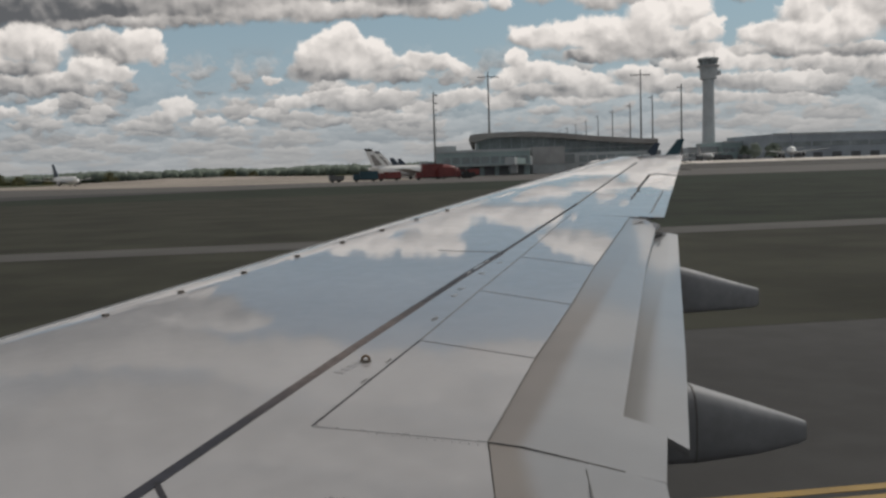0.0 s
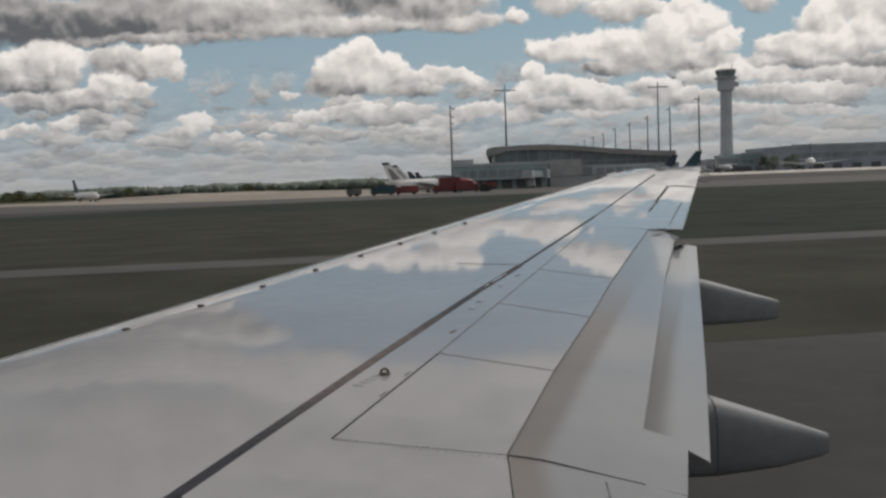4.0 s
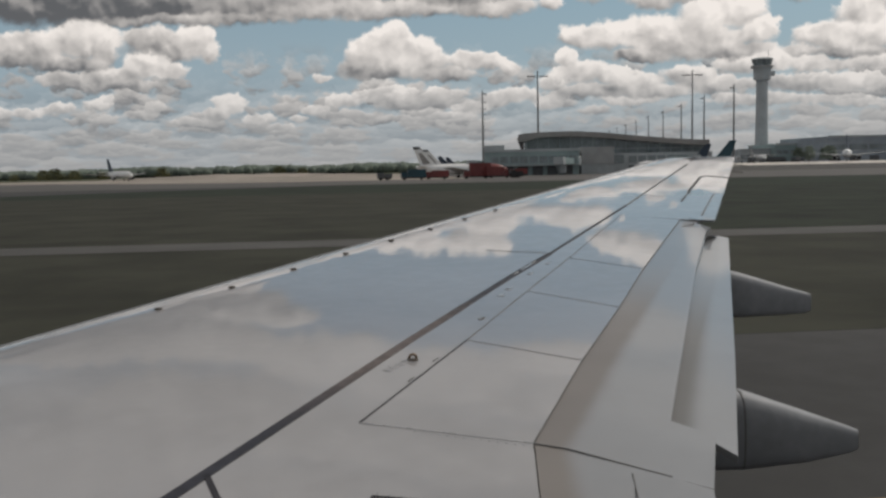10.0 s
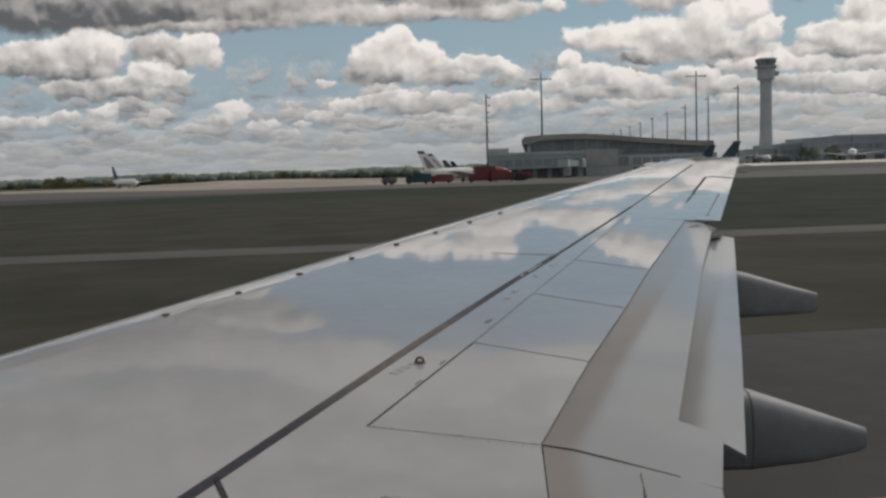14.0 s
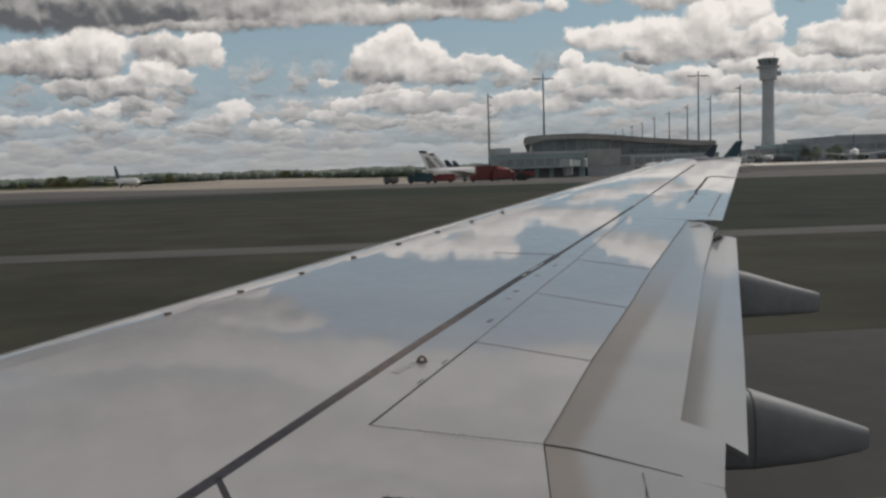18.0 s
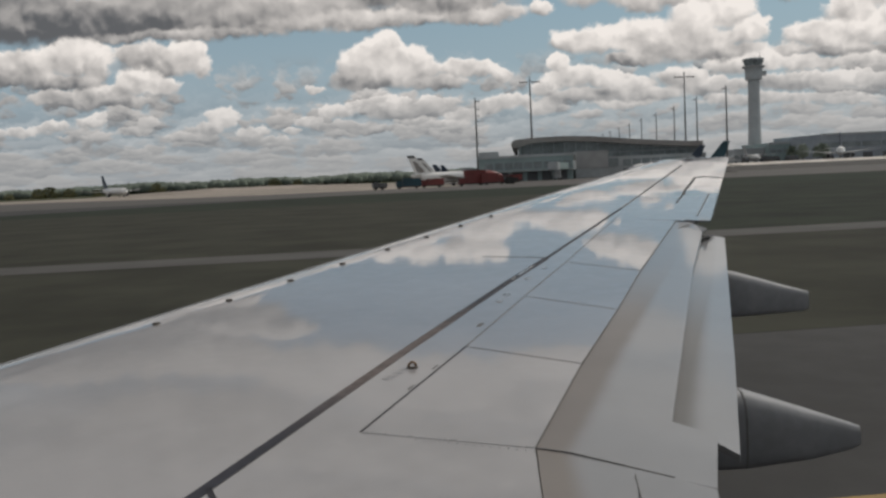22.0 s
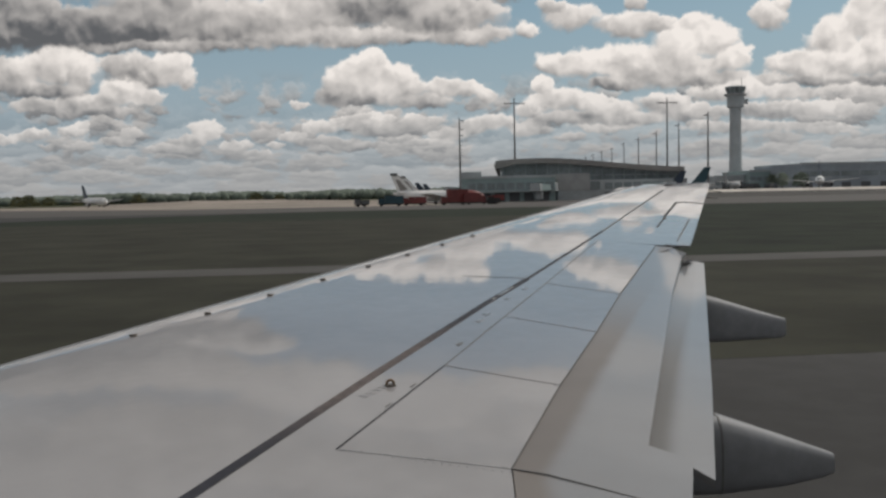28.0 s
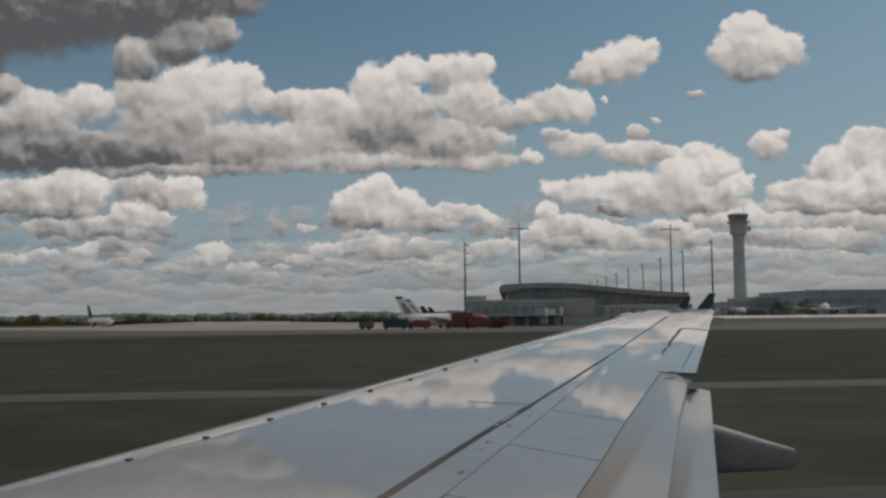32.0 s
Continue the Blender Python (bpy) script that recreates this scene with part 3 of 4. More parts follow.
def bend(cx, cy, r, a0, a1, k=18):
    return [(cx + r * math.cos(radians(a0 + (a1 - a0) * i / k)), cy + r * math.sin(radians(a0 + (a1 - a0) * i / k))) for i in range(k + 1)]


for off in (0.0, 0.4):
    stripe("curve_marking", [(-130, 9.0 + off)] + bend(-150, 59 + off, 50 - off, 270, 182) + [(-200, 130)], 0.18, 0.024, "yellow", "painted yellow curved taxiway line")
    stripe("curve_marking", [(-420, 9.0 + off)] + bend(-260, 59 + off, 50 - off, 270, 358)[::1] + [(-210, 130)], 0.18, 0.024, "yellow", "painted yellow curved taxiway line")
sheet("grass_island", bend(-262, 62, 30, 270, 360, 8) + bend(-262, 110, 30, 0, 90, 8) + [(-420, 140), (-420, 32)], 0.022, "grass", "island of dry grass between taxiways", "grass")

# ---------------------------------------------------------------- the airliner: hull and right wing
Z0, DIHEDRAL = 2.077, 0.1051


def W(x, y, h=0.0):
    """A point of the wing's upper surface, h above it."""
    return (x, y, Z0 + DIHEDRAL * y + h)


def lead(y):
    return -2.10 + 0.728 * (y - 5.43) - 0.05 * min(1.0, max(0.0, (y - 3.9) / 1.8))


def spar(y):
    return -0.67 + 0.5455 * (y - 3.44)


def rear(y):
    return 0.73 + 0.4715 * (y - 3.76) if y < 9.06 else 3.60 + 0.453 * (y - 9.06)


def plate(pts, thick=0.012, h=0.0, bm=None):
    """A thin solid plate on the wing; points are (x, y) or (x, y, height)."""
    hi = [W(p[0], p[1], h + (p[2] if len(p) > 2 else 0.0)) for p in pts]
    return add_prism(bm or bmesh.new(), [(x, y, z - thick) for x, y, z in hi], hi)


def bead(pts, width, h=0.003, bm=None):
    """A narrow strip along a line on the wing."""
    bm = bm or bmesh.new()
    for (x0, y0, *a), (x1, y1, *b) in zip(pts, pts[1:]):
        dx, dy = x1 - x0, y1 - y0
        k = width / 2 / math.hypot(dx, dy)
        ha, hb = (a or [0])[0], (b or [0])[0]
        plate([(x0 - dy * k, y0 + dx * k, ha), (x0 + dy * k, y0 - dx * k, ha), (x1 + dy * k, y1 - dx * k, hb), (x1 - dy * k, y1 + dx * k, hb)], 0.006, h, bm)
    return bm


plane = thing("airliner", "light grey airliner wing and hull standing on the taxiway", "airplane")
TIP = 15.42


def wing_box():
    """The wing's body under its skins: an aerofoil from root to tip."""
    rings = []
    for i in range(25):
        y = -0.6 + (TIP + 0.6) * i / 24
        a, b = lead(y), rear(y)
        c = b - a
        t = 0.115 * c
        up = [(0.0, -0.030), (0.05, -0.020), (0.3, -0.014), (0.6, -0.014), (0.9, -0.014), (1.0, -0.014)]
        dn = [(1.0, -0.03), (0.8, -0.035 - 0.45 * t), (0.5, -0.03 - 0.85 * t), (0.25, -0.03 - 0.95 * t), (0.06, -0.03 - 0.55 * t), (-0.012, -0.03 - 0.22 * t)]
        rings.append([W(a + u * c, y, h) for u, h in up + dn])
    return loft(rings)


part("wing_body", wing_box(), "canoe", plane, smooth=True)


def front_skin(y0, y1, rows=28):
    """Skin from the leading edge back to the spar, its nose curving down."""
    bm = bmesh.new()
    grid = []
    for i in range(rows + 1):
        y = y0 + (y1 - y0) * i / rows
        line = []
        for s, drop in ((-0.055, -0.13), (-0.05, -0.095), (-0.03, -0.062), (0.0, -0.040), (0.05, -0.025), (0.12, -0.014), (0.22, -0.006), (0.36, -0.0015), (0.5, 0.0)):
            line.append(W(lead(y) + s, y, drop))
        b = spar(y)
        for u in (0.3, 0.6, 1.0):
            line.append(W(lead(y) + 0.5 + (b - lead(y) - 0.5) * u, y, 0.0))
        grid.append([bm.verts.new(p) for p in line])
    for a, b in zip(grid, grid[1:]):
        for i in range(len(a) - 1):
            bm.faces.new((a[i], a[i + 1], b[i + 1], b[i]))
    return bm


part("front_skin", front_skin(-0.6, 7.78), "skin", plane, smooth=True)
part("front_skin", front_skin(7.786, TIP), "skin", plane, smooth=True)
part("edge_seam", bead([(lead(y) + 0.05, y, -0.025) for y in (0.5, 3, 5.4, 8, 11, 14.6)], 0.010, 0.002), "seam", plane)

# skin behind the spar, inboard and out to the tip
part("aft_skin", plate([(spar(y), y) for y in (-0.6, 4.1)] + [(spar(4.1), 4.1), (0.02, 4.08), (0.73, 3.76), (0.55, 2.6), (0.3, -0.6)][1:]), "skin", plane)
part("aft_skin", plate([(spar(4.1), 4.1), (spar(9.55), 9.55), (2.79, 9.56), (1.76, 7.47), (1.21, 6.39), (0.65, 5.27), (0.02, 4.08)]), "skin", plane)
part("outer_skin", plate([(spar(9.55), 9.55), (spar(14.6), 14.6), (spar(14.6) + 0.25, TIP), (6.49, TIP), (3.62, 9.10), (3.45, 9.12), (3.33, 9.22), (2.79, 9.55)]), "skin", plane)
tip_cap = bmesh.new()
cap_rows = []
for k in range(5):
    a = k / 4
    y = TIP + 0.34 * math.sin(a * math.pi / 2)
    xa, xb = lead(TIP) - 0.03 + 0.62 * a ** 1.5, rear(TIP) + 0.04 * a
    drop = -0.10 * (1 - math.cos(a * math.pi / 2))
    cap_rows.append([W(xa, y, -0.11 + 0.02 * a), W(xa + 0.08, y, -0.01 + drop), W((xa + xb) / 2, y, drop + 0.006), W(xb, y, drop), W(xb, y, -0.05 + 0.5 * drop), W((xa + xb) / 2, y, -0.13)])
part("wing_tip", loft(cap_rows), "skin", plane, "rounded wing tip cap", smooth=True)

# four spoiler panels between the front and rear hinge lines
SP_FRONT = [(0.03, 4.08), (0.65, 5.27), (1.21, 6.39), (1.76, 7.47), (2.79, 9.55)]
SP_REAR = [(0.73, 3.76), (1.20, 4.82), (1.71, 5.88), (2.22, 6.99), (3.30, 9.20)]
for i in range(4):
    (ax, ay), (bx, by), (cx, cy), (dx, dy) = SP_FRONT[i], SP_FRONT[i + 1], SP_REAR[i + 1], SP_REAR[i]
    g = 0.002
    part("spoiler", plate([(ax + 2 * g, ay + g), (bx + 2 * g, by - g), (cx - g, cy - g), (dx - g, dy + 2 * g)], 0.016, 0.0015), "skin", plane)
part("front_seam", bead(SP_FRONT[:2], 0.011, 0.003), "sealant", plane)
part("front_seam", bead(SP_FRONT[1:4], 0.009, 0.003), "seam", plane)
part("front_seam", bead(SP_FRONT[3:], 0.008, 0.003), "seam", plane)
part("rear_seam", bead([(x, y) for x, y in SP_REAR], 0.004, 0.003), "seam", plane)
for i in (1, 2, 3):
    part("spoiler_seam", bead([SP_FRONT[i], SP_REAR[i]], 0.008, 0.003), "seam", plane)
part("panel_seam", bead([(0.03, 4.075), (0.38, 3.92), (0.73, 3.76)], 0.010, 0.002), "flap", plane)
part("panel_seam", bead([(1.15, 7.90), (1.64, 7.70)], 0.007, 0.002), "seam", plane)

# the dark sealant line along the spar, wide near the root
part("sealant_line", bead([(-1.238, 2.35), (-0.658, 3.44), (-0.04, 4.61), (0.31, 5.27), (0.745, 6.07)], 0.055, 0.004), "strip", plane, "sealant strip, dark slate with a brownish reflection painted midway")
part("sealant_line", bead([(0.745, 6.07), (1.15, 6.81), (1.64, 7.66)], 0.048, 0.004), "strip", plane, "dark slate sealant strip")
part("sealant_line", bead([(1.64, 7.66), (3.06, 10.24)], 0.024, 0.004), "sealant", plane, "thin dark slate sealant strip")
part("sealant_line", bead([(3.06, 10.24), (5.30, 14.45)], 0.020, 0.004), "seam", plane, "thin faded sealant strip")
part("sealant_branch", bead([(-0.56, 3.61), (-0.49, 3.39)], 0.023, 0.004), "sealant", plane)
part("sealant_branch", bead([(-0.485, 3.40), (-0.56, 3.23), (-0.68, 3.18), (-0.80, 3.0)], 0.018, 0.0045), "sealant", plane)
hatch = part("hatch_seam", bead([(0.02, 2.9), (0.06, 3.35), (0.22, 3.30), (0.61, 3.13)], 0.009, 0.004), "sealant", plane)
for i in range(13):
    part("fastener", loft([ring(W(0.08 + 0.042 * i, 3.37 - 0.0178 * i, h), r, 6) for h, r in ((0.0, 0.004), (0.003, 0.003))]), "flap", hatch)
for i in range(16):
    u = i / 9
    part("fastener", loft([ring(W(-0.485 + 0.191 * u, 3.378 - 0.254 * u + 0.006 * (i % 2), h), r, 6) for h, r in ((0.0, 0.004), (0.003, 0.0035))]), "seam", plane)
part("seal_pad", bead([(1.30, 7.07), (1.42, 7.28)], 0.022, 0.0055), "flap", plane)

# aileron hinge lines
part("aileron_seam", bead([(4.87, 12.76), (4.52, 12.03), (4.20, 11.38)], 0.032, 0.004), "black", plane)
part("aileron_seam", bead([(4.17, 11.30), (4.08, 11.08)], 0.040, 0.004), "black", plane)
part("aileron_seam", bead([(4.02, 10.98), (3.77, 10.46)], 0.022, 0.004), "black", plane)
part("aileron_seam", bead([(4.89, 12.78), (5.03, 12.82), (5.20, 12.56)], 0.030, 0.004), "seam", plane)
part("tab_seam", bead([(4.40, 11.08), (3.62, 9.45)], 0.014, 0.004), "seam", plane)
part("aileron_end", bead([(3.40, 9.20), (3.48, 9.13), (3.61, 9.07)], 0.035, 0.003), "sealant", plane)

# flaps: sooty fixed edge, main flap, aft flap with a darker front edge
part("main_flap", plate([(0.735, 3.76), (0.88, 3.685, -0.004), (1.20, 3.43, -0.02), (1.345, 3.38, -0.05), (1.55, 3.88, -0.05), (1.42, 4.08, -0.05), (2.75, 7.29, -0.05), (3.41, 8.79, -0.05), (3.50, 8.90, -0.03), (3.43, 9.03, -0.01),
                         (3.29, 9.20), (2.20, 6.99), (1.69, 5.88), (1.18, 4.82), (0.72, 3.78)], 0.03, -0.006), "main_flap", plane, smooth=True)
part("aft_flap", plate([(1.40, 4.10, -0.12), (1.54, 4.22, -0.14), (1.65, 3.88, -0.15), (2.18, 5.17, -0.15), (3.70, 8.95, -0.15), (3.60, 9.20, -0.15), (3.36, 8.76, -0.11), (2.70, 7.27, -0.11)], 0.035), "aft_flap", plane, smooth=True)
part("flap_joint", bead([(0.73, 3.765, 0), (0.86, 3.695, -0.002), (1.20, 3.432, -0.022)], 0.005, 0.001), "seam", plane)
part("inboard_flap", plate([(0.735, 3.754, 0.006), (0.88, 3.677, 0.002), (1.197, 3.424, -0.012), (1.34, 3.372, -0.044), (1.305, 3.24, -0.06), (1.32, 2.86, -0.06), (1.35, 1.2, -0.06), (0.40, 1.2), (0.66, 3.27)], 0.03, -0.010), "in_flap", plane, smooth=True)
part("flap_seam", bead([(1.055, 3.46, -0.014), (1.02, 3.28, -0.028), (0.99, 3.10, -0.036), (0.88, 2.4, -0.030)], 0.004, 0.003), "seam", plane)
part("flap_end", bead([(3.40, 8.78, -0.10), (3.60, 9.04, -0.14)], 0.05, 0.004), "sealant", plane)


def canoe(secs, y, name):
    """A flap track fairing: a boat-shaped pod hung under the wing. Sections: x, top, bottom, half width."""
    rings = []
    for x, top, bot, hw in secs:
        mid, hh = (top + bot) / 2, (top - bot) / 2
        r = []
        for i in range(20):
            a = 2 * math.pi * i / 20
            ca, sa = math.cos(a), math.sin(a)
            r.append((x, y + hw * math.copysign(abs(ca) ** (0.30 if sa < 0 else 0.55), ca), mid + hh * math.copysign(abs(sa) ** (0.45 if sa < 0 else 0.95), sa)))
        rings.append(r)
    return part(name, loft(rings), "canoe", plane, "grey boat-shaped flap track fairing", smooth=True)


f1 = canoe([(0.6, 2.36, 2.2, 0.05), (1.1, 2.41, 2.02, 0.13), (1.6, 2.425, 1.93, 0.15), (2.13, 2.352, 1.92, 0.14), (2.5, 2.215, 1.935, 0.10), (2.76, 2.115, 1.965, 0.05), (2.82, 2.09, 1.98, 0.025)], 5.0, "flap_fairing")
f2 = canoe([(2.0, 2.62, 2.5, 0.05), (2.5, 2.70, 2.36, 0.12), (3.0, 2.74, 2.26, 0.14), (3.4, 2.64, 2.25, 0.125), (3.8, 2.51, 2.255, 0.08), (4.0, 2.45, 2.26, 0.045), (4.06, 2.43, 2.28, 0.02)], 8.0, "flap_fairing")
joint = []
for x in (2.105, 2.114):
    loop = []
    for i in range(20):
        ca, sa = math.cos(2 * math.pi * i / 20), math.sin(2 * math.pi * i / 20)
        loop.append((x, 5.0 + 0.1425 * math.copysign(abs(ca) ** (0.30 if sa < 0 else 0.55), ca), 2.138 + 0.220 * math.copysign(abs(sa) ** (0.45 if sa < 0 else 0.95), sa)))
    joint.append(loop)
part("fairing_joint", loft(joint), "seam", f1)

# bolts along the nose, the tie-down ring, small fasteners
for i in range(8):
    y = 6.24 + 0.56 * i
    bm = loft([ring(W(-1.23 + 0.7185 * (y - 6.24), y, h), r, 10) for h, r in ((0.0, 0.027), (0.007, 0.025), (0.011, 0.014))])
    part("nose_bolt", bm, "steel", plane, smooth=True)
eye = part("tie_ring", loft([[Vector(W(0.322, 4.95, 0.010)) + Vector(((0.019 + 0.007 * math.cos(b)) * math.cos(a), 0.008 * math.sin(b), (0.019 + 0.007 * math.cos(b)) * math.sin(a))) for b in [k * math.pi / 4 for k in range(8)]]
                             for a in [j * math.pi / 10 for j in range(21)]], caps=False), "brass", plane, "small rusty brass tie-down ring", smooth=True)
part("ring_base", loft([ring(W(0.322, 4.95, h), r, 14) for h, r in ((0.0, 0.032), (0.005, 0.030), (0.008, 0.02))]), "steel", eye)
for i in range(15):
    u = 0.3 + 0.7 * i / 14
    part("fastener", loft([ring(W(0.06 + 0.66 * u, 4.04 - 0.315 * u, h), r, 6) for h, r in ((0.0, 0.004), (0.003, 0.003))]), "flap", plane)
for x, y in ((6.50, 15.30), (6.05, 14.30), (5.6, 13.4)):
    part("static_wick", rod(W(x - 0.05, y, -0.01), W(x + 0.16, y + 0.01, -0.03), 0.007, 0.004, 6), "black", plane)
part("tip_lamp", box(*[c for c in (6.44, 6.56, 15.36, 15.44)], W(0, 15.4, -0.05)[2], W(0, 15.4, 0.0)[2], 0.01), "white", plane, "small white wing tip lamp")

# hull behind the window, with its gear
hull = []
for x, r, dz in ((-13.5, 0.25, -0.5), (-12.8, 0.9, -0.35), (-11.2, 1.5, -0.12), (-9, 1.86, 0), (0, 1.88, 0), (9, 1.88, 0), (13, 1.5, 0.3), (17, 0.8, 0.8), (19.5, 0.25, 1.1)):
    hull.append(ring((x, -1.96, 3.25 + dz), r, 40, "x"))
part("hull", loft(hull), "hull", plane, "pale painted round hull", smooth=True)
part("fin", add_prism(bmesh.new(), [(12.5, -2.1, 4.6), (18.6, -2.02, 4.7), (19.6, -2.02, 10.6), (17.4, -2.02, 10.6)], [(12.5, -1.82, 4.6), (18.6, -1.90, 4.7), (19.6, -1.90, 10.6), (17.4, -1.90, 10.6)]), "hull", plane)
for yy in (0.65, -4.57):
    leg = part("gear_leg", rod((-0.8, yy, 0.55), (-0.8, yy, 1.9), 0.09, 0.11, 12), "steel", plane)
    for s in (-0.26, 0.26):
        part("wheel", loft([ring((-0.8, yy + s + o, 0.555), r, 24, "y") for o, r in ((-0.17, 0.40), (-0.12, 0.53), (0.12, 0.53), (0.17, 0.40))]), "rubber", leg, smooth=True)
nose_leg = part("gear_leg", rod((-10.4, -1.96, 0.35), (-10.4, -1.96, 1.9), 0.07, 0.09, 12), "steel", plane)
for s in (-0.2, 0.2):
    part("wheel", loft([ring((-10.4, -1.96 + s + o, 0.365), r, 20, "y") for o, r in ((-0.1, 0.25), (-0.07, 0.34), (0.07, 0.34), (0.1, 0.25))]), "rubber", nose_leg, smooth=True)
wing_left = []
for i in range(9):
    y = -3.6 - 15.6 * i / 8
    s = -y - 3.6
    a, b = -5.6 + 0.62 * s, 1.6 + (0.30 * s)
    wing_left.append([(a, y, 1.9 + 0.105 * s), (a + 0.3 * (b - a), y, 2.08 + 0.105 * s), (b, y, 1.98 + 0.105 * s), (a + 0.4 * (b - a), y, 1.72 + 0.105 * s)])
part("far_wing", loft(wing_left), "hull", plane, smooth=True)

# faint worn marking and small access pads between the spar and the spoilers
for i in range(5):
    part("worn_marking", bead([(0.17 + 0.035 * i, 4.78 + 0.045 * i), (0.185 + 0.035 * i, 4.80 + 0.045 * i)], 0.05, 0.001), "flap_dim", plane)
for x, y, w, k in ((0.80, 5.72, 0.030, "seam"), (1.02, 6.30, 0.045, "flap"), (1.10, 6.48, 0.050, "flap"), (1.34, 6.95, 0.045, "flap"), (1.55, 7.30, 0.04, "flap"), (0.44, 4.93, 0.010, "seam"), (0.29, 4.63, 0.010, "seam")):
    part("access_pad", bead([(x - 0.016, y - 0.030), (x + 0.016, y + 0.030)], w * 0.8, 0.003), k, plane)
for x, y in ((1.24, 6.96), (1.45, 7.33)):
    part("seal_gap", bead([(x - 0.02, y - 0.035), (x + 0.02, y + 0.035)], 0.011, 0.0062), "panel", plane)

# ---------------------------------------------------------------- the terminal pier and its forecourt
AX, AY = 0.143, 0.990          # the pier's direction


def L(a, b, z=0.0):
    """A point a metres across the pier and b metres along it from the taxiway."""
    return (a * AY + b * AX, -a * AX + b * AY, z)


def lbox(a0, a1, b0, b1, z0, z1, bm=None):
    lo = [L(a0, b0, z0), L(a1, b0, z0), L(a1, b1, z0), L(a0, b1, z0)]
    return add_prism(bm or bmesh.new(), lo, [(x, y, z1) for x, y, z in lo])


ROOF = [(19, 18.55), (22, 18.75), (30, 19.1), (40, 19.1), (50, 18.6), (60, 17.6), (72, 16.3), (84, 15.2), (94, 14.4), (101, 14.1)]
pier = thing("terminal_pier", "long dark glazed airport pier under a curved grey-brown roof", "terminal")
B0, B1 = 437.0, 760.0


NARROW = 15.0          # how far the gate side draws in along the pier


def inset(a, b):
    return a + NARROW * (b - B0) / (B1 - B0) * min(1.0, (101 - a) / 82)


def roof_band(t0, t1, b0, b1):
    rim = [(a, z + t0) for a, z in ROOF] + [(a, z + t1) for a, z in ROOF[::-1]]
    return add_prism(bmesh.new(), [L(inset(a, b0), b0, z) for a, z in rim], [L(inset(a, b1), b1, z) for a, z in rim])


part("roof", roof_band(-2.3, -0.1, B0 - 6, B1), "roof", pier, "curved grey-brown roof with a deep edge")
lip = [(15.4, 16.2), (15.6, 17.3), (16.3, 18.15), (17.8, 18.55), (20.5, 18.75), (24, 18.9), (24, 16.4), (20.5, 15.4), (17.6, 14.8), (16.2, 14.95), (15.5, 15.5)]
part("roof_lip", add_prism(bmesh.new(), [L(a, B0 - 6.2, z) for a, z in lip], [L(inset(a, B1 - 0.5), B1 - 0.5, z) for a, z in lip]), "roof", pier, "thick rounded lip of the roof", smooth=True)
part("roof_sheet", roof_band(-0.1, 0.06, B0 - 5.6, B1 - 1), "roof_top", pier)


def roof_z(a):
    for (a0, z0), (a1, z1) in zip(ROOF, ROOF[1:]):
        if a0 <= a <= a1:
            return z0 + (z1 - z0) * (a - a0) / (a1 - a0)
    return 14.2


body = bmesh.new()
edge = [19 + 5.2 * i for i in range(16)] + [100.0]
add_prism(body, [L(a, B0, 0) for a in (19, 100)] + [L(a, B0, roof_z(a) - 1.5) for a in edge[::-1]], [L(inset(a, B1 - 8), B1 - 8, 0) for a in (19, 100)] + [L(inset(a, B1 - 8), B1 - 8, roof_z(a) - 1.5) for a in edge[::-1]])
part("hall", body, "dark_clad", pier)
for i in range(16):                       # glazing of the head
    a0 = 20 + 5.0 * i
    top = min(roof_z(a0), roof_z(min(103, a0 + 5))) - 2.2
    for j, (z0, z1) in enumerate(((4.6, 7.6), (7.9, 10.9), (11.2, top))):
        if z1 - z0 > 0.6:
            part("window", lbox(a0 + 0.15, a0 + 4.75, B0 - 0.12, B0 + 0.1, z0, z1), "glass", pier)
    part("mullion", lbox(a0 - 0.12, a0 + 0.12, B0 - 0.35, B0 - 0.01, 4.2, top + 0.4), "teal_clad", pier)
part("band", lbox(19, 100, B0 - 0.5, B0 - 0.02, 3.6, 4.3), "teal_clad", pier)
part("base_wall", lbox(19.5, 99.5, B0 - 0.25, B0 - 0.02, 0.05, 3.55), "dark_clad", pier)
for i in range(30):                       # glazing of the two long sides
    b0 = B0 + 4 + 10 * i
    part("side_window", lbox(inset(19, b0) - 0.1, inset(19, b0 + 9.2) + 0.05, b0, b0 + 9.2, 5, 15.6), "glass", pier)
    part("side_window", lbox(100.01, 100.15, b0, b0 + 9.2, 5, 11.2), "glass", pier)
for a, b, z in ((44, 470, 20.0), (60, 500, 18.6), (30, 520, 20.0)):
    part("roof_vent", lbox(a, a + 5, b, b + 4, z - 2, z + 0.5), "dark_clad", pier)

# low gate buildings before the pier head
gate = thing("gate_building", "low grey-green gate building with a raised plant room", "building")
part("body", lbox(0.5, 40, 402, 436, 0, 10.6), "teal_clad", gate)
part("plant_room", lbox(0.5, 9, 404, 418, 10.6, 12.9), "dark_clad", gate)
part("parapet", lbox(0.2, 40.3, 401.7, 402.0, 10.0, 11.0), "dark_clad", gate)
for i in range(9):
    part("window", lbox(3 + 4.1 * i, 6.4 + 4.1 * i, 401.85, 402.02, 5.2, 8.0), "glass", gate)
for i in range(6):
    part("loading_door", lbox(2 + 6.2 * i, 6.4 + 6.2 * i, 401.85, 402.02, 0.1, 3.9), "door_grey", gate)
part("canopy", lbox(0.5, 40, 399, 401.8, 4.1, 4.5), "dark_clad", gate)
block = thing("gate_hall", "pale panelled gate hall beside the pier head", "building")
part("body", lbox(42, 98, 424, 436.4, 0, 8.8), "dark_clad", block)
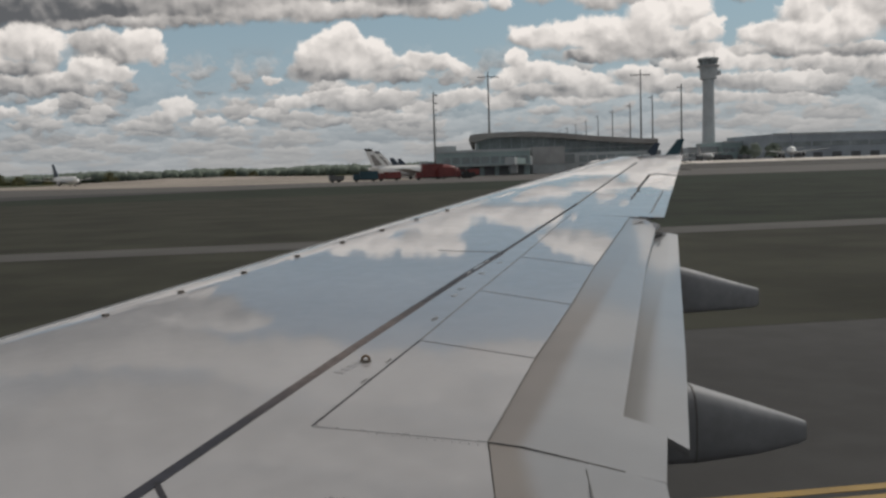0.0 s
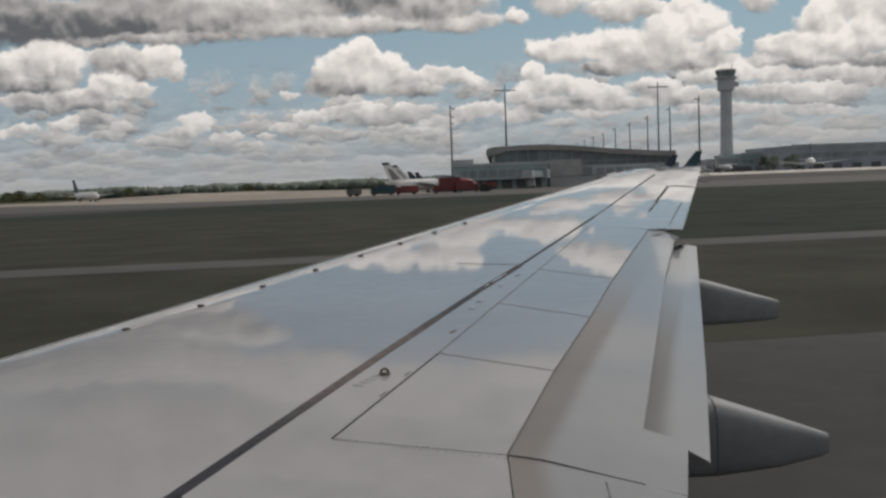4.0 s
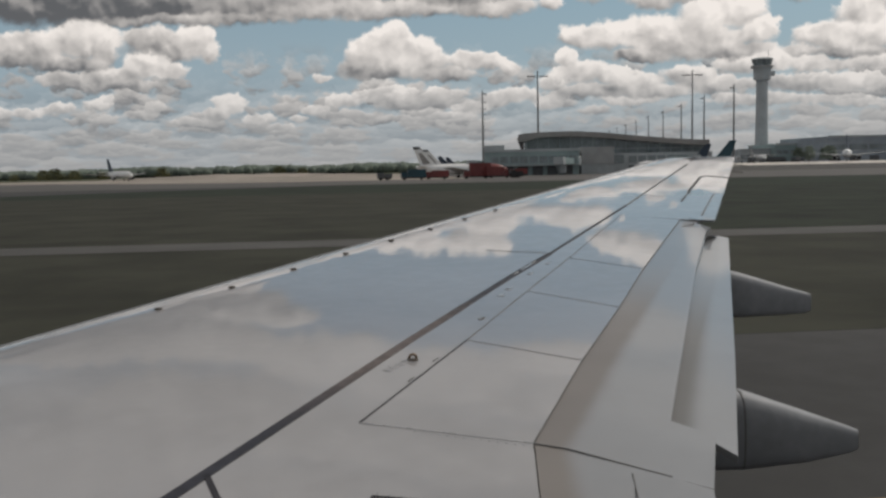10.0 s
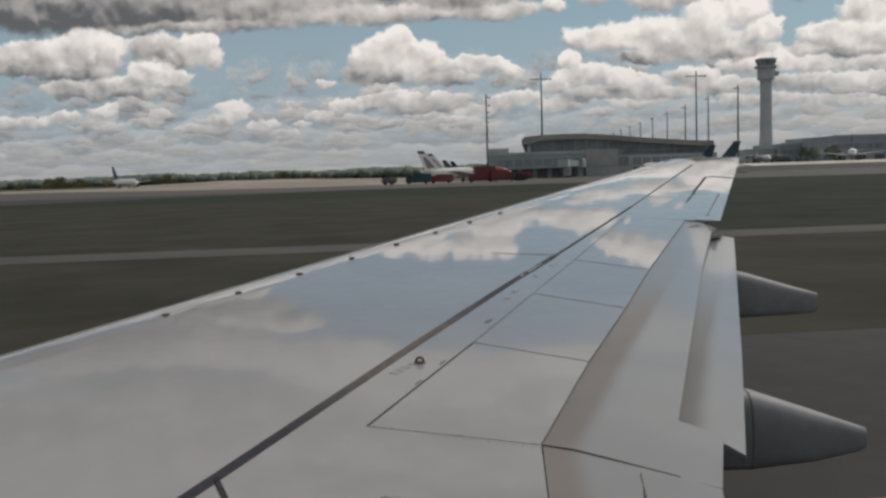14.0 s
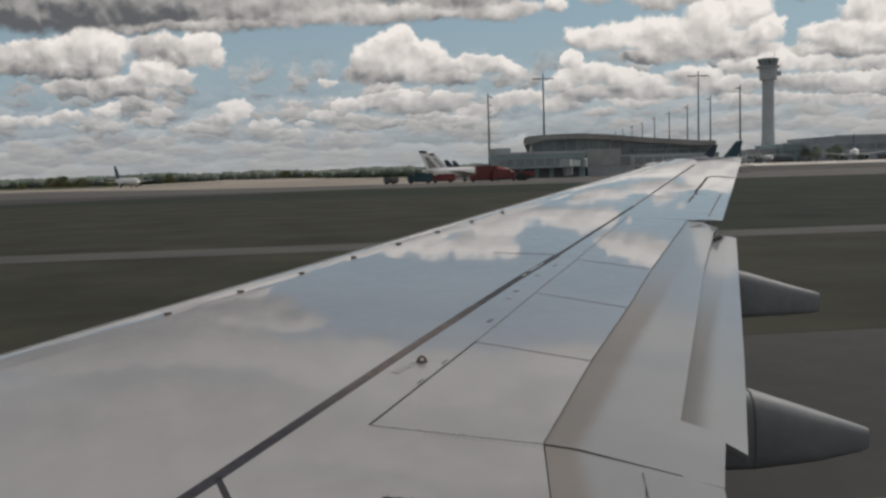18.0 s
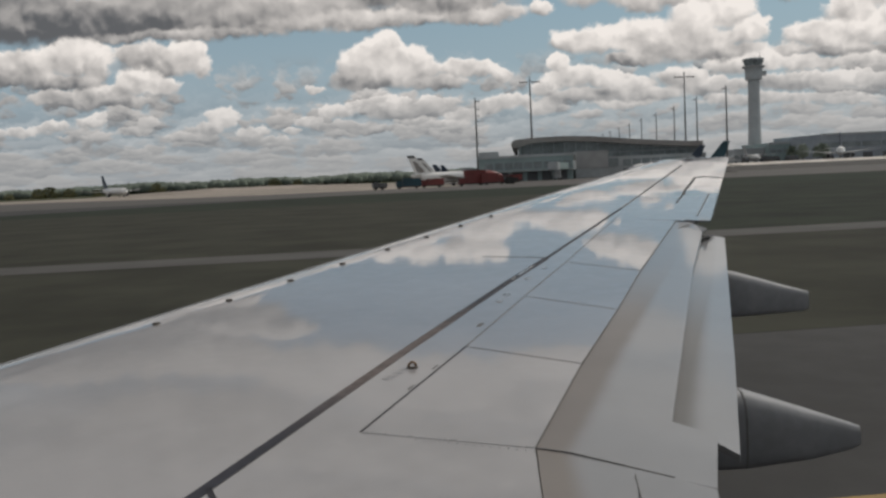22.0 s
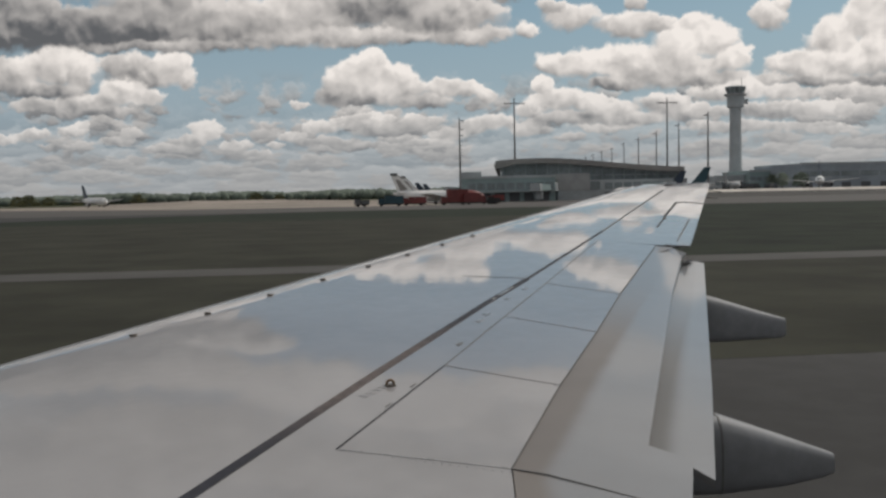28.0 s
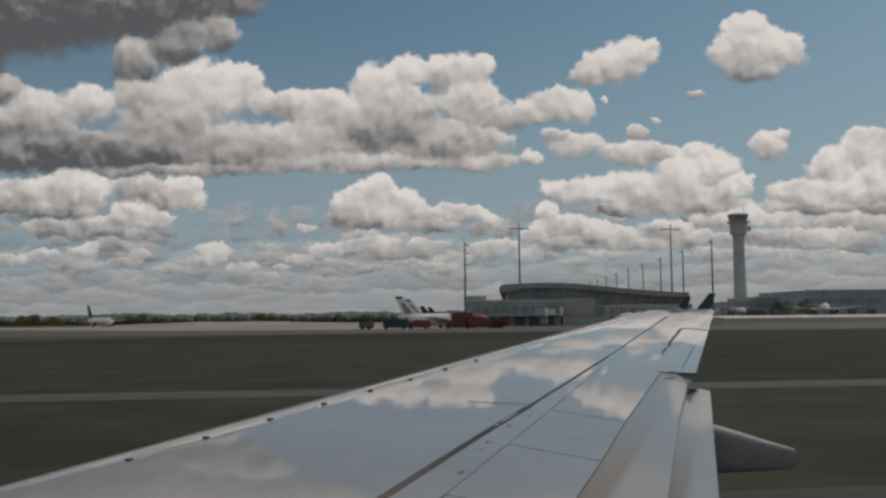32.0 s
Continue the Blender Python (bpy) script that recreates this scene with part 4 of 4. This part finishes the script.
part("pale_wall", lbox(42, 56, 412, 423.9, 4.2, 11.6), "panel", block)
part("under_wall", lbox(42, 56, 412.3, 423.9, 0, 4.2), "dark_clad", block)
part("door_bay", lbox(56.4, 62, 423.6, 423.95, 4.4, 8.2), "glass", block)
for i in range(8):
    part("window", lbox(64 + 4.2 * i, 67.6 + 4.2 * i, 423.8, 423.99, 4.6, 7.6), "glass", block)
    part("bay_door", lbox(64 + 4.2 * i, 67.2 + 4.2 * i, 423.8, 423.99, 0.1, 3.4), "door_grey", block)


def jet_bridge(a, b, turn, group="boarding bridges"):
    br = thing("boarding_bridge", "dark grey boarding bridge on a wheeled column", "bridge", L(a, b), turn, group)
    part("tunnel", box(-14, 6, -1.5, 1.5, 4.4, 7.0, 0.15), "teal_clad", br)
    part("cab", box(-18, -14.1, -2.1, 2.1, 4.2, 7.3, 0.2), "dark_clad", br)
    part("rotunda", loft([ring((8, 0, z), r, 20) for z, r in ((0, 0.9), (4.0, 0.9), (4.02, 2.8), (7.4, 2.8), (7.8, 2.2))]), "dark_clad", br, smooth=True)
    part("column", box(-11.3, -10.7, -1.3, 1.3, 0.9, 4.4), "concrete", br)
    for s in (-1.2, 1.2):
        part("wheel", loft([ring((-11, s + o, 0.5), r, 16, "y") for o, r in ((-0.2, 0.42), (-0.12, 0.5), (0.12, 0.5), (0.2, 0.42))]), "rubber", br, smooth=True)
    st = bmesh.new()
    for i in range(12):
        box(-13.6 + 0.5 * i, -13.1 + 0.5 * i, 1.55, 2.5, 4.1 - 0.34 * i, 4.2 - 0.34 * i, bm=st)
    rod((-13.6, 2.5, 5.2), (-7.6, 2.5, 1.1), 0.05, bm=st)
    rod((-13.6, 1.6, 4.1), (-7.6, 1.6, 0.0), 0.09, bm=st)
    rod((-13.6, 2.5, 4.1), (-7.6, 2.5, 0.0), 0.09, bm=st)
    part("stair", st, "concrete", br)
    return br


jet_bridge(36, 400, 62)
jet_bridge(84, 420, 98)
jet_bridge(10, 470, 10)
jet_bridge(8, 530, 10)
jet_bridge(8, 590, 10)


# flood light masts
def light_mast(name, height, cross, label):
    m = thing(name, label, "mast", group="apron light masts")
    part("pole", loft([ring((0, 0, z), r, 12) for z, r in ((0, 0.55), (0.5, 0.52), (height * 0.5, 0.42), (height, 0.27))]), "mast", m, smooth=True)
    part("foot", box(-0.9, 0.9, -0.9, 0.9, 0, 0.35, 0.05), "concrete", m)
    if cross:
        part("arm", box(-5.2, 5.2, -0.17, 0.17, height - 2.6, height - 2.3), "mast", m)
        for s in (-4.8, -3.3, -1.8, 1.8, 3.3, 4.8):
            part("floodlight", box(s - 0.4, s + 0.4, -0.5, 0.2, height - 2.95, height - 2.45, 0.06), "mast", m)
    else:
        part("arm", box(-0.2, 1.9, -0.14, 0.14, height - 1.6, height - 1.35), "mast", m)
        for s in (0.9, 1.7):
            part("floodlight", box(s - 0.35, s + 0.35, -0.6, 0.4, height - 1.8, height - 1.4, 0.06), "mast", m)
    return m


tall = light_mast("light_mast", 31.5, True, "tall grey light mast with a crossarm, standing on the pier roof")
tall.matrix_basis = pose(94.9, 466, 19.0)
tall = light_mast("light_mast", 50.3, True, "tall grey light mast with a crossarm, standing beside the pier")
tall.matrix_basis = pose(173.6, 466, 0)
side = light_mast("light_mast", 40, False, "slim grey light mast with floodlights at its head")
side.matrix_basis = pose(*L(0, 455))
for i in range(1, 13):
    copy_thing(side, pose(*L(0, 455 + 58 * i)))
for i in range(9):
    copy_thing(side, pose(181 + 11.2 * i, 432 + 66.3 * i, 0, 0, 0, 180))


# control tower
def tower():
    t = thing("control_tower", "tall grey concrete control tower with a dark glazed cab", "tower", (334, 741.5, 0))
    prof = ((0, 7.2), (6, 6.4), (14, 5.4), (30, 4.9), (55, 4.6), (68, 4.6), (70, 4.7))
    part("shaft", loft([ring((0, 0, z), r, 32) for z, r in prof]), "concrete", t, smooth=True)
    part("base_block", box(-12, 12, -9, 9, 0, 12), "dark_clad", t)
    part("office_drum", loft([ring((0, 0, z), r, 28) for z, r in ((69, 5.2), (69.6, 6.6), (78, 6.8), (79, 7.0))]), "concrete", t, smooth=True)
    part("gallery", loft([ring((0, 0, z), r, 28) for z, r in ((79, 8.6), (79.05, 8.8), (80.4, 8.8), (80.5, 8.5))]), "panel", t)
    cab = part("cab", loft([ring((0, 0, z), r, 12) for z, r in ((80.5, 6.4), (85.0, 8.0))]), "glass", t, "dark slanted cab glazing")
    for i in range(12):
        a = 2 * math.pi * i / 12
        part("cab_post", rod((6.45 * math.cos(a), 6.45 * math.sin(a), 80.5), (8.05 * math.cos(a), 8.05 * math.sin(a), 85.0), 0.16), "dark_clad", cab)
    part("cab_roof", loft([ring((0, 0, z), r, 24) for z, r in ((85, 8.3), (86.2, 8.3), (86.6, 6))]), "dark_clad", t)
    part("antenna", rod((5.2, 0, 86), (5.2, 0, 93.5), 0.22, 0.10), "mast", t)
    part("side_pod", box(5.2, 10.2, -2.2, 2.2, 72.5, 76.2, 0.4), "concrete", t)
    part("pod_mast", rod((8.2, 0, 76), (8.2, 0, 80.6), 0.18), "mast", t)


tower()


# buildings at the right of the apron
def long_hall(name, label, x0, x1, y0, y1, h, mat, bays, upper=None):
    b = thing(name, label, "building")
    part("body", box(x0, x1, y0, y1, 0, h), mat, b)
    part("parapet", box(x0 - 0.3, x1 + 0.3, y0 - 0.3, y0 - 0.02, h - 1.0, h + 0.5), "dark_clad", b)
    w = (x1 - x0) / bays
    for i in range(bays):
        part("window_band", box(x0 + w * i + 0.6, x0 + w * (i + 1) - 0.6, y0 - 0.14, y0 - 0.01, h * 0.55, h * 0.72), "glass", b)
        part("door", box(x0 + w * i + 1.0, x0 + w * i + w * 0.55, y0 - 0.12, y0 - 0.01, 0.1, h * 0.34), "door_grey", b)
    if upper:
        part("roof_house", box(*upper), mat, b)
    return b


long_hall("freight_hall", "long low dark grey freight hall", 339.5, 640, 645, 720, 20.9, "hall_clad", 20)
long_hall("office_block", "grey office block past the apron", 323, 366, 692, 742, 17.3, "teal_clad", 8)
long_hall("store_hall", "low grey store hall beside the office block", 298, 322.5, 700, 730, 13.6, "dark_clad", 5)
long_hall("shed", "small grey shed beside the apron", 262, 300, 760, 780, 13.0, "panel", 5)
long_hall("shed", "far low grey shed past the pier", 215, 252, 770, 800, 11.5, "concrete", 4)


# aircraft
def jet(name, label, at, turn, tail="white", nose="white", scale=1.0, prop=False, group="parked aircraft", pattern=False):
    """A parked airliner, nose towards -x before turning."""
    j = thing(name, label, "airplane", at, turn, group)
    k = scale
    rings = []
    for x, r, dz in ((-17, 0.2, -0.5), (-16.4, 0.8, -0.4), (-15, 1.4, -0.2), (-12.5, 1.85, 0), (8, 1.88, 0), (13, 1.3, 0.45), (17.5, 0.35, 1.0)):
        rings.append([(p[0] * k, p[1] * k, p[2] * k) for p in ring((x, 0, 3.2 + dz), r, 20, "x")])
    part("fuselage", loft(rings), "white", j, smooth=True)
    if nose != "white":
        part("nose_section", loft([[(p[0] * k, p[1] * k, p[2] * k) for p in ring((x, 0, 3.2 + dz), r + 0.03, 20, "x")] for x, r, dz in ((-17.05, 0.2, -0.5), (-16.4, 0.8, -0.4), (-15, 1.4, -0.2), (-12.5, 1.86, 0), (-9.5, 1.88, 0))]), nose, j, smooth=True)
    part("fin", add_prism(bmesh.new(), [(p[0] * k, -0.16 * k, p[1] * k) for p in ((9.6, 4.9), (15.8, 4.6), (18.6, 11.8), (16.0, 11.8))], [(p[0] * k, 0.16 * k, p[1] * k) for p in ((9.6, 4.9), (15.8, 4.6), (18.6, 11.8), (16.0, 11.8))]), tail, j)
    if pattern:
        part("fin_patch", add_prism(bmesh.new(), [(p[0] * k, -0.19 * k, p[1] * k) for p in ((12.0, 5.6), (14.9, 5.2), (16.6, 9.6), (15.2, 9.4))], [(p[0] * k, 0.19 * k, p[1] * k) for p in ((12.0, 5.6), (14.9, 5.2), (16.6, 9.6), (15.2, 9.4))]), "roof", j, "brownish patch on the fin")
        part("fin_cap", add_prism(bmesh.new(), [(p[0] * k, -0.19 * k, p[1] * k) for p in ((15.6, 10.9), (18.3, 10.9), (18.65, 11.85), (16.0, 11.85))], [(p[0] * k, 0.19 * k, p[1] * k) for p in ((15.6, 10.9), (18.3, 10.9), (18.65, 11.85), (16.0, 11.85))]), "black", j, "dark fin cap")
    hi = 5.0 if prop else 2.3
    for s in (-1, 1):
        rows = []
        for u in (0.06, 0.4, 1.0):
            yy, xa, xb = s * 16.5 * u, -4.5 + (2.2 if prop else 8.5) * u, 2.4 + (-0.6 if prop else 6.6 - 0.5) * u * (1 if prop else 1)
            z = hi + (0.2 if prop else 1.6) * u
            rows.append([(xa * k, yy * k, z * k), ((xa * 0.7 + xb * 0.3) * k, yy * k, (z + 0.28 * (1.2 - u)) * k), (xb * k, yy * k, z * k), ((xa * 0.6 + xb * 0.4) * k, yy * k, (z - 0.2 * (1.2 - u)) * k)])
        part("wing", loft(rows), "panel", j, smooth=True)
        tz = 11.4 if prop else 4.4
        tp = [[(p * k, s * q * k, (tz + 0.25 * u) * k) for p, q, u in ((12.6 + 3.0 * u, 0.2 + 5.4 * u, u), (15.6 + 1.8 * u, 0.2 + 5.4 * u, u))] for u in (0, 1)]
        lo = [tp[0][0], tp[0][1], tp[1][1], tp[1][0]]
        part("tailplane", add_prism(bmesh.new(), lo, [(x, y, z + 0.16 * k) for x, y, z in lo]), "white", j)
        ez = 4.4 if prop else 1.45
        er = 0.65 if prop else 1.0
        eng = part("engine", loft([[(p[0] * k, p[1] * k, p[2] * k) for p in ring((x, s * 4.9, ez), r * er, 18, "x")] for x, r in ((-5.6, 0.86), (-5.2, 1.0), (-3.2, 1.0), (-1.4, 0.62))]), "panel", j, smooth=True)
        part("intake", loft([[(p[0] * k, p[1] * k, p[2] * k) for p in ring((x, s * 4.9, ez), r * er, 18, "x")] for x, r in ((-5.63, 0.76), (-5.61, 0.76))]), "black", eng)
        for xx in ((1.6, 2.9), (-13.2, 0.2)):
            if xx[0] < 0 and s < 0:
                continue
            g = part("gear_leg", rod((xx[0] * k, s * xx[1] * k, 0.45 * k), (xx[0] * k, s * xx[1] * k, 2.2 * k), 0.14 * k), "steel", j)
            part("wheel", loft([[(p[0] * k, p[1] * k, p[2] * k) for p in ring((xx[0], s * xx[1] + o, 0.5), r, 16, "y")] for o, r in ((-0.3, 0.40), (-0.2, 0.5), (0.2, 0.5), (0.3, 0.40))]), "rubber", g, smooth=True)
    part("windscreen", box(-16.0 * k, -15.2 * k, -0.9 * k, 0.9 * k, 3.7 * k, 4.15 * k, 0.1), "glass", j)
    return j


jet("parked_jet", "white parked airliner with a dark-topped patterned tail", (43.5, 356, 0), 177, "white", "red", pattern=True)
jet("parked_jet", "white parked airliner with a pale tail", (68, 560, 0), 178, "white", "red", scale=1.25, pattern=True)
jet("parked_jet", "white parked airliner with a navy tail", (80, 640, 0), 178, "navy")
jet("parked_jet", "white parked airliner with a navy tail", (92, 705, 0), 178, "navy")
jet("parked_jet", "white parked airliner with a navy tail", (137, 392, 0), 8, "navy")
jet("parked_jet", "white parked airliner with a teal tail", (124, 335, 0), 8, "teal")
jet("parked_turboprop", "white parked turboprop with high straight wings", (203, 455, 3.4), 82, "panel", scale=0.75, prop=True)
jet("parked_jet", "white airliner seen nose-on before the freight hall", (250, 456, 3.4), 62, "navy", scale=1.15)
jet("taxiing_jet", "white airliner with a navy tail on the far taxiway", (-138, 600, 0), 123, "navy", scale=1.15)


# service vehicles
def truck(name, label, at, turn, mat, length=9.0, high=3.6, box_mat=None, group="service vehicles"):
    t = thing(name, label, "truck", at, turn, group)
    part("body", box(-length / 2 + 2.2, length / 2, -1.25, 1.25, 0.9, high, 0.06), box_mat or mat, t)
    part("cab", box(-length / 2, -length / 2 + 2.1, -1.2, 1.2, 0.6, 2.6, 0.18), mat, t)
    part("windscreen", box(-length / 2 - 0.03, -length / 2 + 0.2, -1.0, 1.0, 1.6, 2.35, 0.02), "glass", t)
    part("chassis", box(-length / 2 + 0.3, length / 2 - 0.2, -1.0, 1.0, 0.5, 0.9), "black", t)
    for x in (-length / 2 + 1.1, length / 2 - 1.6):
        for s in (-1.05, 1.05):
            part("wheel", loft([ring((x, s + o, 0.48), r, 14, "y") for o, r in ((-0.17, 0.38), (-0.1, 0.48), (0.1, 0.48), (0.17, 0.38))]), "rubber", t, smooth=True)
    return t


truck("catering_truck", "tall red catering truck with a raised box", (44.5, 324, 0), 5, "red", 9.5, 5.3)
truck("service_truck", "red service truck beside the gate", (51.5, 321, 0), 170, "red", 8, 3.9)
truck("fuel_truck", "dark red fuel truck on the apron", (31, 326, 0), 3, "red", 8, 3.0)
truck("bus", "dark teal apron bus", (22.6, 322, 0), 2, "teal", 8.5, 3.5)
truck("tug", "dull grey baggage tug on the apron", (13, 328, 0), 8, "door_grey", 5, 2.2)
truck("tug", "dark baggage tug on the apron", (57, 318, 0), 12, "black", 4.5, 2.2)
truck("service_truck", "orange-red service truck under the pier", (70, 385, 0), 2, "red", 7, 3.0)
for i, (x, y) in enumerate(((206, 446), (213, 452), (219, 447), (226, 455), (196, 446))):
    truck("baggage_cart", "dark grey covered baggage cart on the raised apron", (x, y, 3.4), 20 * i, "door_grey", 5.0, 2.6)

# ---------------------------------------------------------------- woods


def woods():
    """Far woods round the airfield: hundreds of uneven crowns."""
    rng = random.Random(11)
    ico = bmesh.new()
    bmesh.ops.create_icosphere(ico, subdivisions=1, radius=1.0)
    pts = [v.co.copy() for v in ico.verts]
    tris = [[v.index for v in f.verts] for f in ico.faces]
    ico.free()
    verts, faces = [], []
    for i in range(16000):
        b = rng.uniform(-75, 95)
        d = 1080 + 520 * rng.random() ** 1.3
        x, y = d * math.sin(radians(b)), d * math.cos(radians(b))
        h = (9.3 + 2.4 * noise.noise((b * 0.30, 0, 0)) + 1.6 * noise.noise((b * 1.3, 5, 0))) * (0.72 + 0.28 * max(0.0, min(1.0, (b + 20) / 8))) + rng.uniform(-1.2, 1.0) + (d - 1080) * 0.008
        r = rng.uniform(4, 8.5)
        k = len(verts)
        verts += [(x + p.x * r * rng.uniform(0.7, 1.3), y + p.y * r, max(-1, h * 0.45 + p.z * h * 0.6 * rng.uniform(0.8, 1.2))) for p in pts]
        faces += [(k + t[0], k + t[1], k + t[2]) for t in tris]
    me = bpy.data.meshes.new("far_woods")
    me.from_pydata(verts, [], faces)
    # leaf colour with the haze painted in
    me.materials.append(M["hazed_leaf"])
    me.shade_smooth()
    return me


tagged(new("far_woods", woods()), "distant belt of woods, their green paled for haze", "woods", "", "stuff")


def tree(at, h, spread, seed, name="tree", label="dark green broadleaf tree with a ragged crown", group="clump of trees", leaf="leaf"):
    rng = random.Random(seed)
    t = thing(name, label, "tree", at, rng.uniform(0, 360), group)
    trunk = rod((0, 0, 0), (0.2, 0.1, h * 0.75), h * 0.022, h * 0.006, 8)
    for i in range(7):
        a = rng.uniform(0, 6.28)
        z = h * rng.uniform(0.25, 0.65)
        rod((0, 0, z), (math.cos(a) * spread * 0.7, math.sin(a) * spread * 0.7, z + h * 0.16), h * 0.008, h * 0.002, 5, trunk)
    part("trunk", trunk, "bark", t)
    verts, faces = [], []
    for c in range(60):
        a, u = rng.uniform(0, 6.28), rng.random()
        z = h * (0.16 + 0.80 * u)
        w = spread * math.sin(min(1.0, 0.2 + 1.15 * (1 - u)) * 1.5) * math.sqrt(rng.random())
        cx, cy = w * math.cos(a), w * math.sin(a)
        for k in range(26):
            p = Vector((rng.gauss(cx, spread * 0.16), rng.gauss(cy, spread * 0.16), rng.gauss(z, h * 0.035)))
            e1 = Vector((rng.uniform(-1, 1), rng.uniform(-1, 1), rng.uniform(-1, 1))).normalized() * rng.uniform(0.25, 0.55)
            e2 = e1.orthogonal().normalized() * e1.length * 0.6
            i0 = len(verts)
            verts += [p - e1, p + e2, p + e1, p - e2]
            faces.append((i0, i0 + 1, i0 + 2, i0 + 3))
    me = bpy.data.meshes.new("crown")
    me.from_pydata(verts, [], faces)
    me.materials.append(M[leaf])
    crown = new("crown", me)
    crown.parent = t
    return t


first = tree((-300, 205, 0), 15, 4.2, 1)
rng = random.Random(8)
for i in range(26):
    x, y = -292 - rng.uniform(0, 75), 200 + rng.uniform(-14, 26)
    c = copy_thing(first, pose(x, y, 0, 0, 0, rng.uniform(0, 360)))
    c.scale = [rng.uniform(0.75, 1.25)] * 3
bush = tree((-202, 690, 0), 9, 6, 5, "bush", "rounded olive green bush past the apron", "bushes", "olive_leaf")
for x, y, s in ((-192, 700, 0.8), (-214, 705, 0.9), (-178, 720, 0.6), (-150, 800, 1.0), (-240, 720, 0.6), (-60, 860, 1.0), (-40, 880, 0.8)):
    c = copy_thing(bush, pose(x, y, 0, 0, 0, x))
    c.scale = [s] * 3

row_tree = tree((276, 560, 3.4), 9, 3.6, 9, "tree", "small tree before the halls, its green paled for haze", "row of trees", "hazy_leaf")
for i in range(5):
    c = copy_thing(row_tree, pose(280 + 5 * i + rng.uniform(-1, 1), 556 + rng.uniform(-6, 10), 3.4, 0, 0, 40 * i))
    c.scale = [rng.uniform(0.7, 1.1)] * 3


# taxiway sign ahead
sg = thing("taxiway_sign", "yellow illuminated taxiway sign on short legs", "sign", (-92, 24, 0), 0)
part("panel", box(-0.9, 0.9, -0.12, 0.12, 0.35, 1.25, 0.03), "sign", sg)
for s in (-0.6, 0.6):
    part("leg", rod((s, 0, 0), (s, 0, 0.4), 0.05), "steel", sg)
part("arrow", box(-0.35, 0.25, -0.14, -0.125, 0.76, 0.84), "black", sg)
for x, y in ((116, 24), (121, 24), (-150, 24)):
    copy_thing(sg, pose(x, y, 0))

# pale cabinets on the grass ahead
for x, y, w in ((-47.5, 37.0, 1.5), (-45.6, 37.1, 1.1), (-44.0, 36.9, 1.3)):
    cab = thing("ground_cabinet", "low pale concrete equipment cabinet on the grass", "cabinet", (x, y, 0.02), 3, "equipment cabinets")
    part("plinth", box(-w / 2 - 0.06, w / 2 + 0.06, -0.36, 0.36, 0.0, 0.12, 0.02), "concrete", cab)
    part("body", box(-w / 2, w / 2, -0.3, 0.3, 0.12, 0.78, 0.02), "white", cab)
    part("lid", box(-w / 2 - 0.04, w / 2 + 0.04, -0.34, 0.34, 0.78, 0.86, 0.02), "panel", cab)
    part("door", box(-w / 2 + 0.08, w / 2 - 0.08, -0.32, -0.29, 0.2, 0.7, 0.008), "panel", cab)
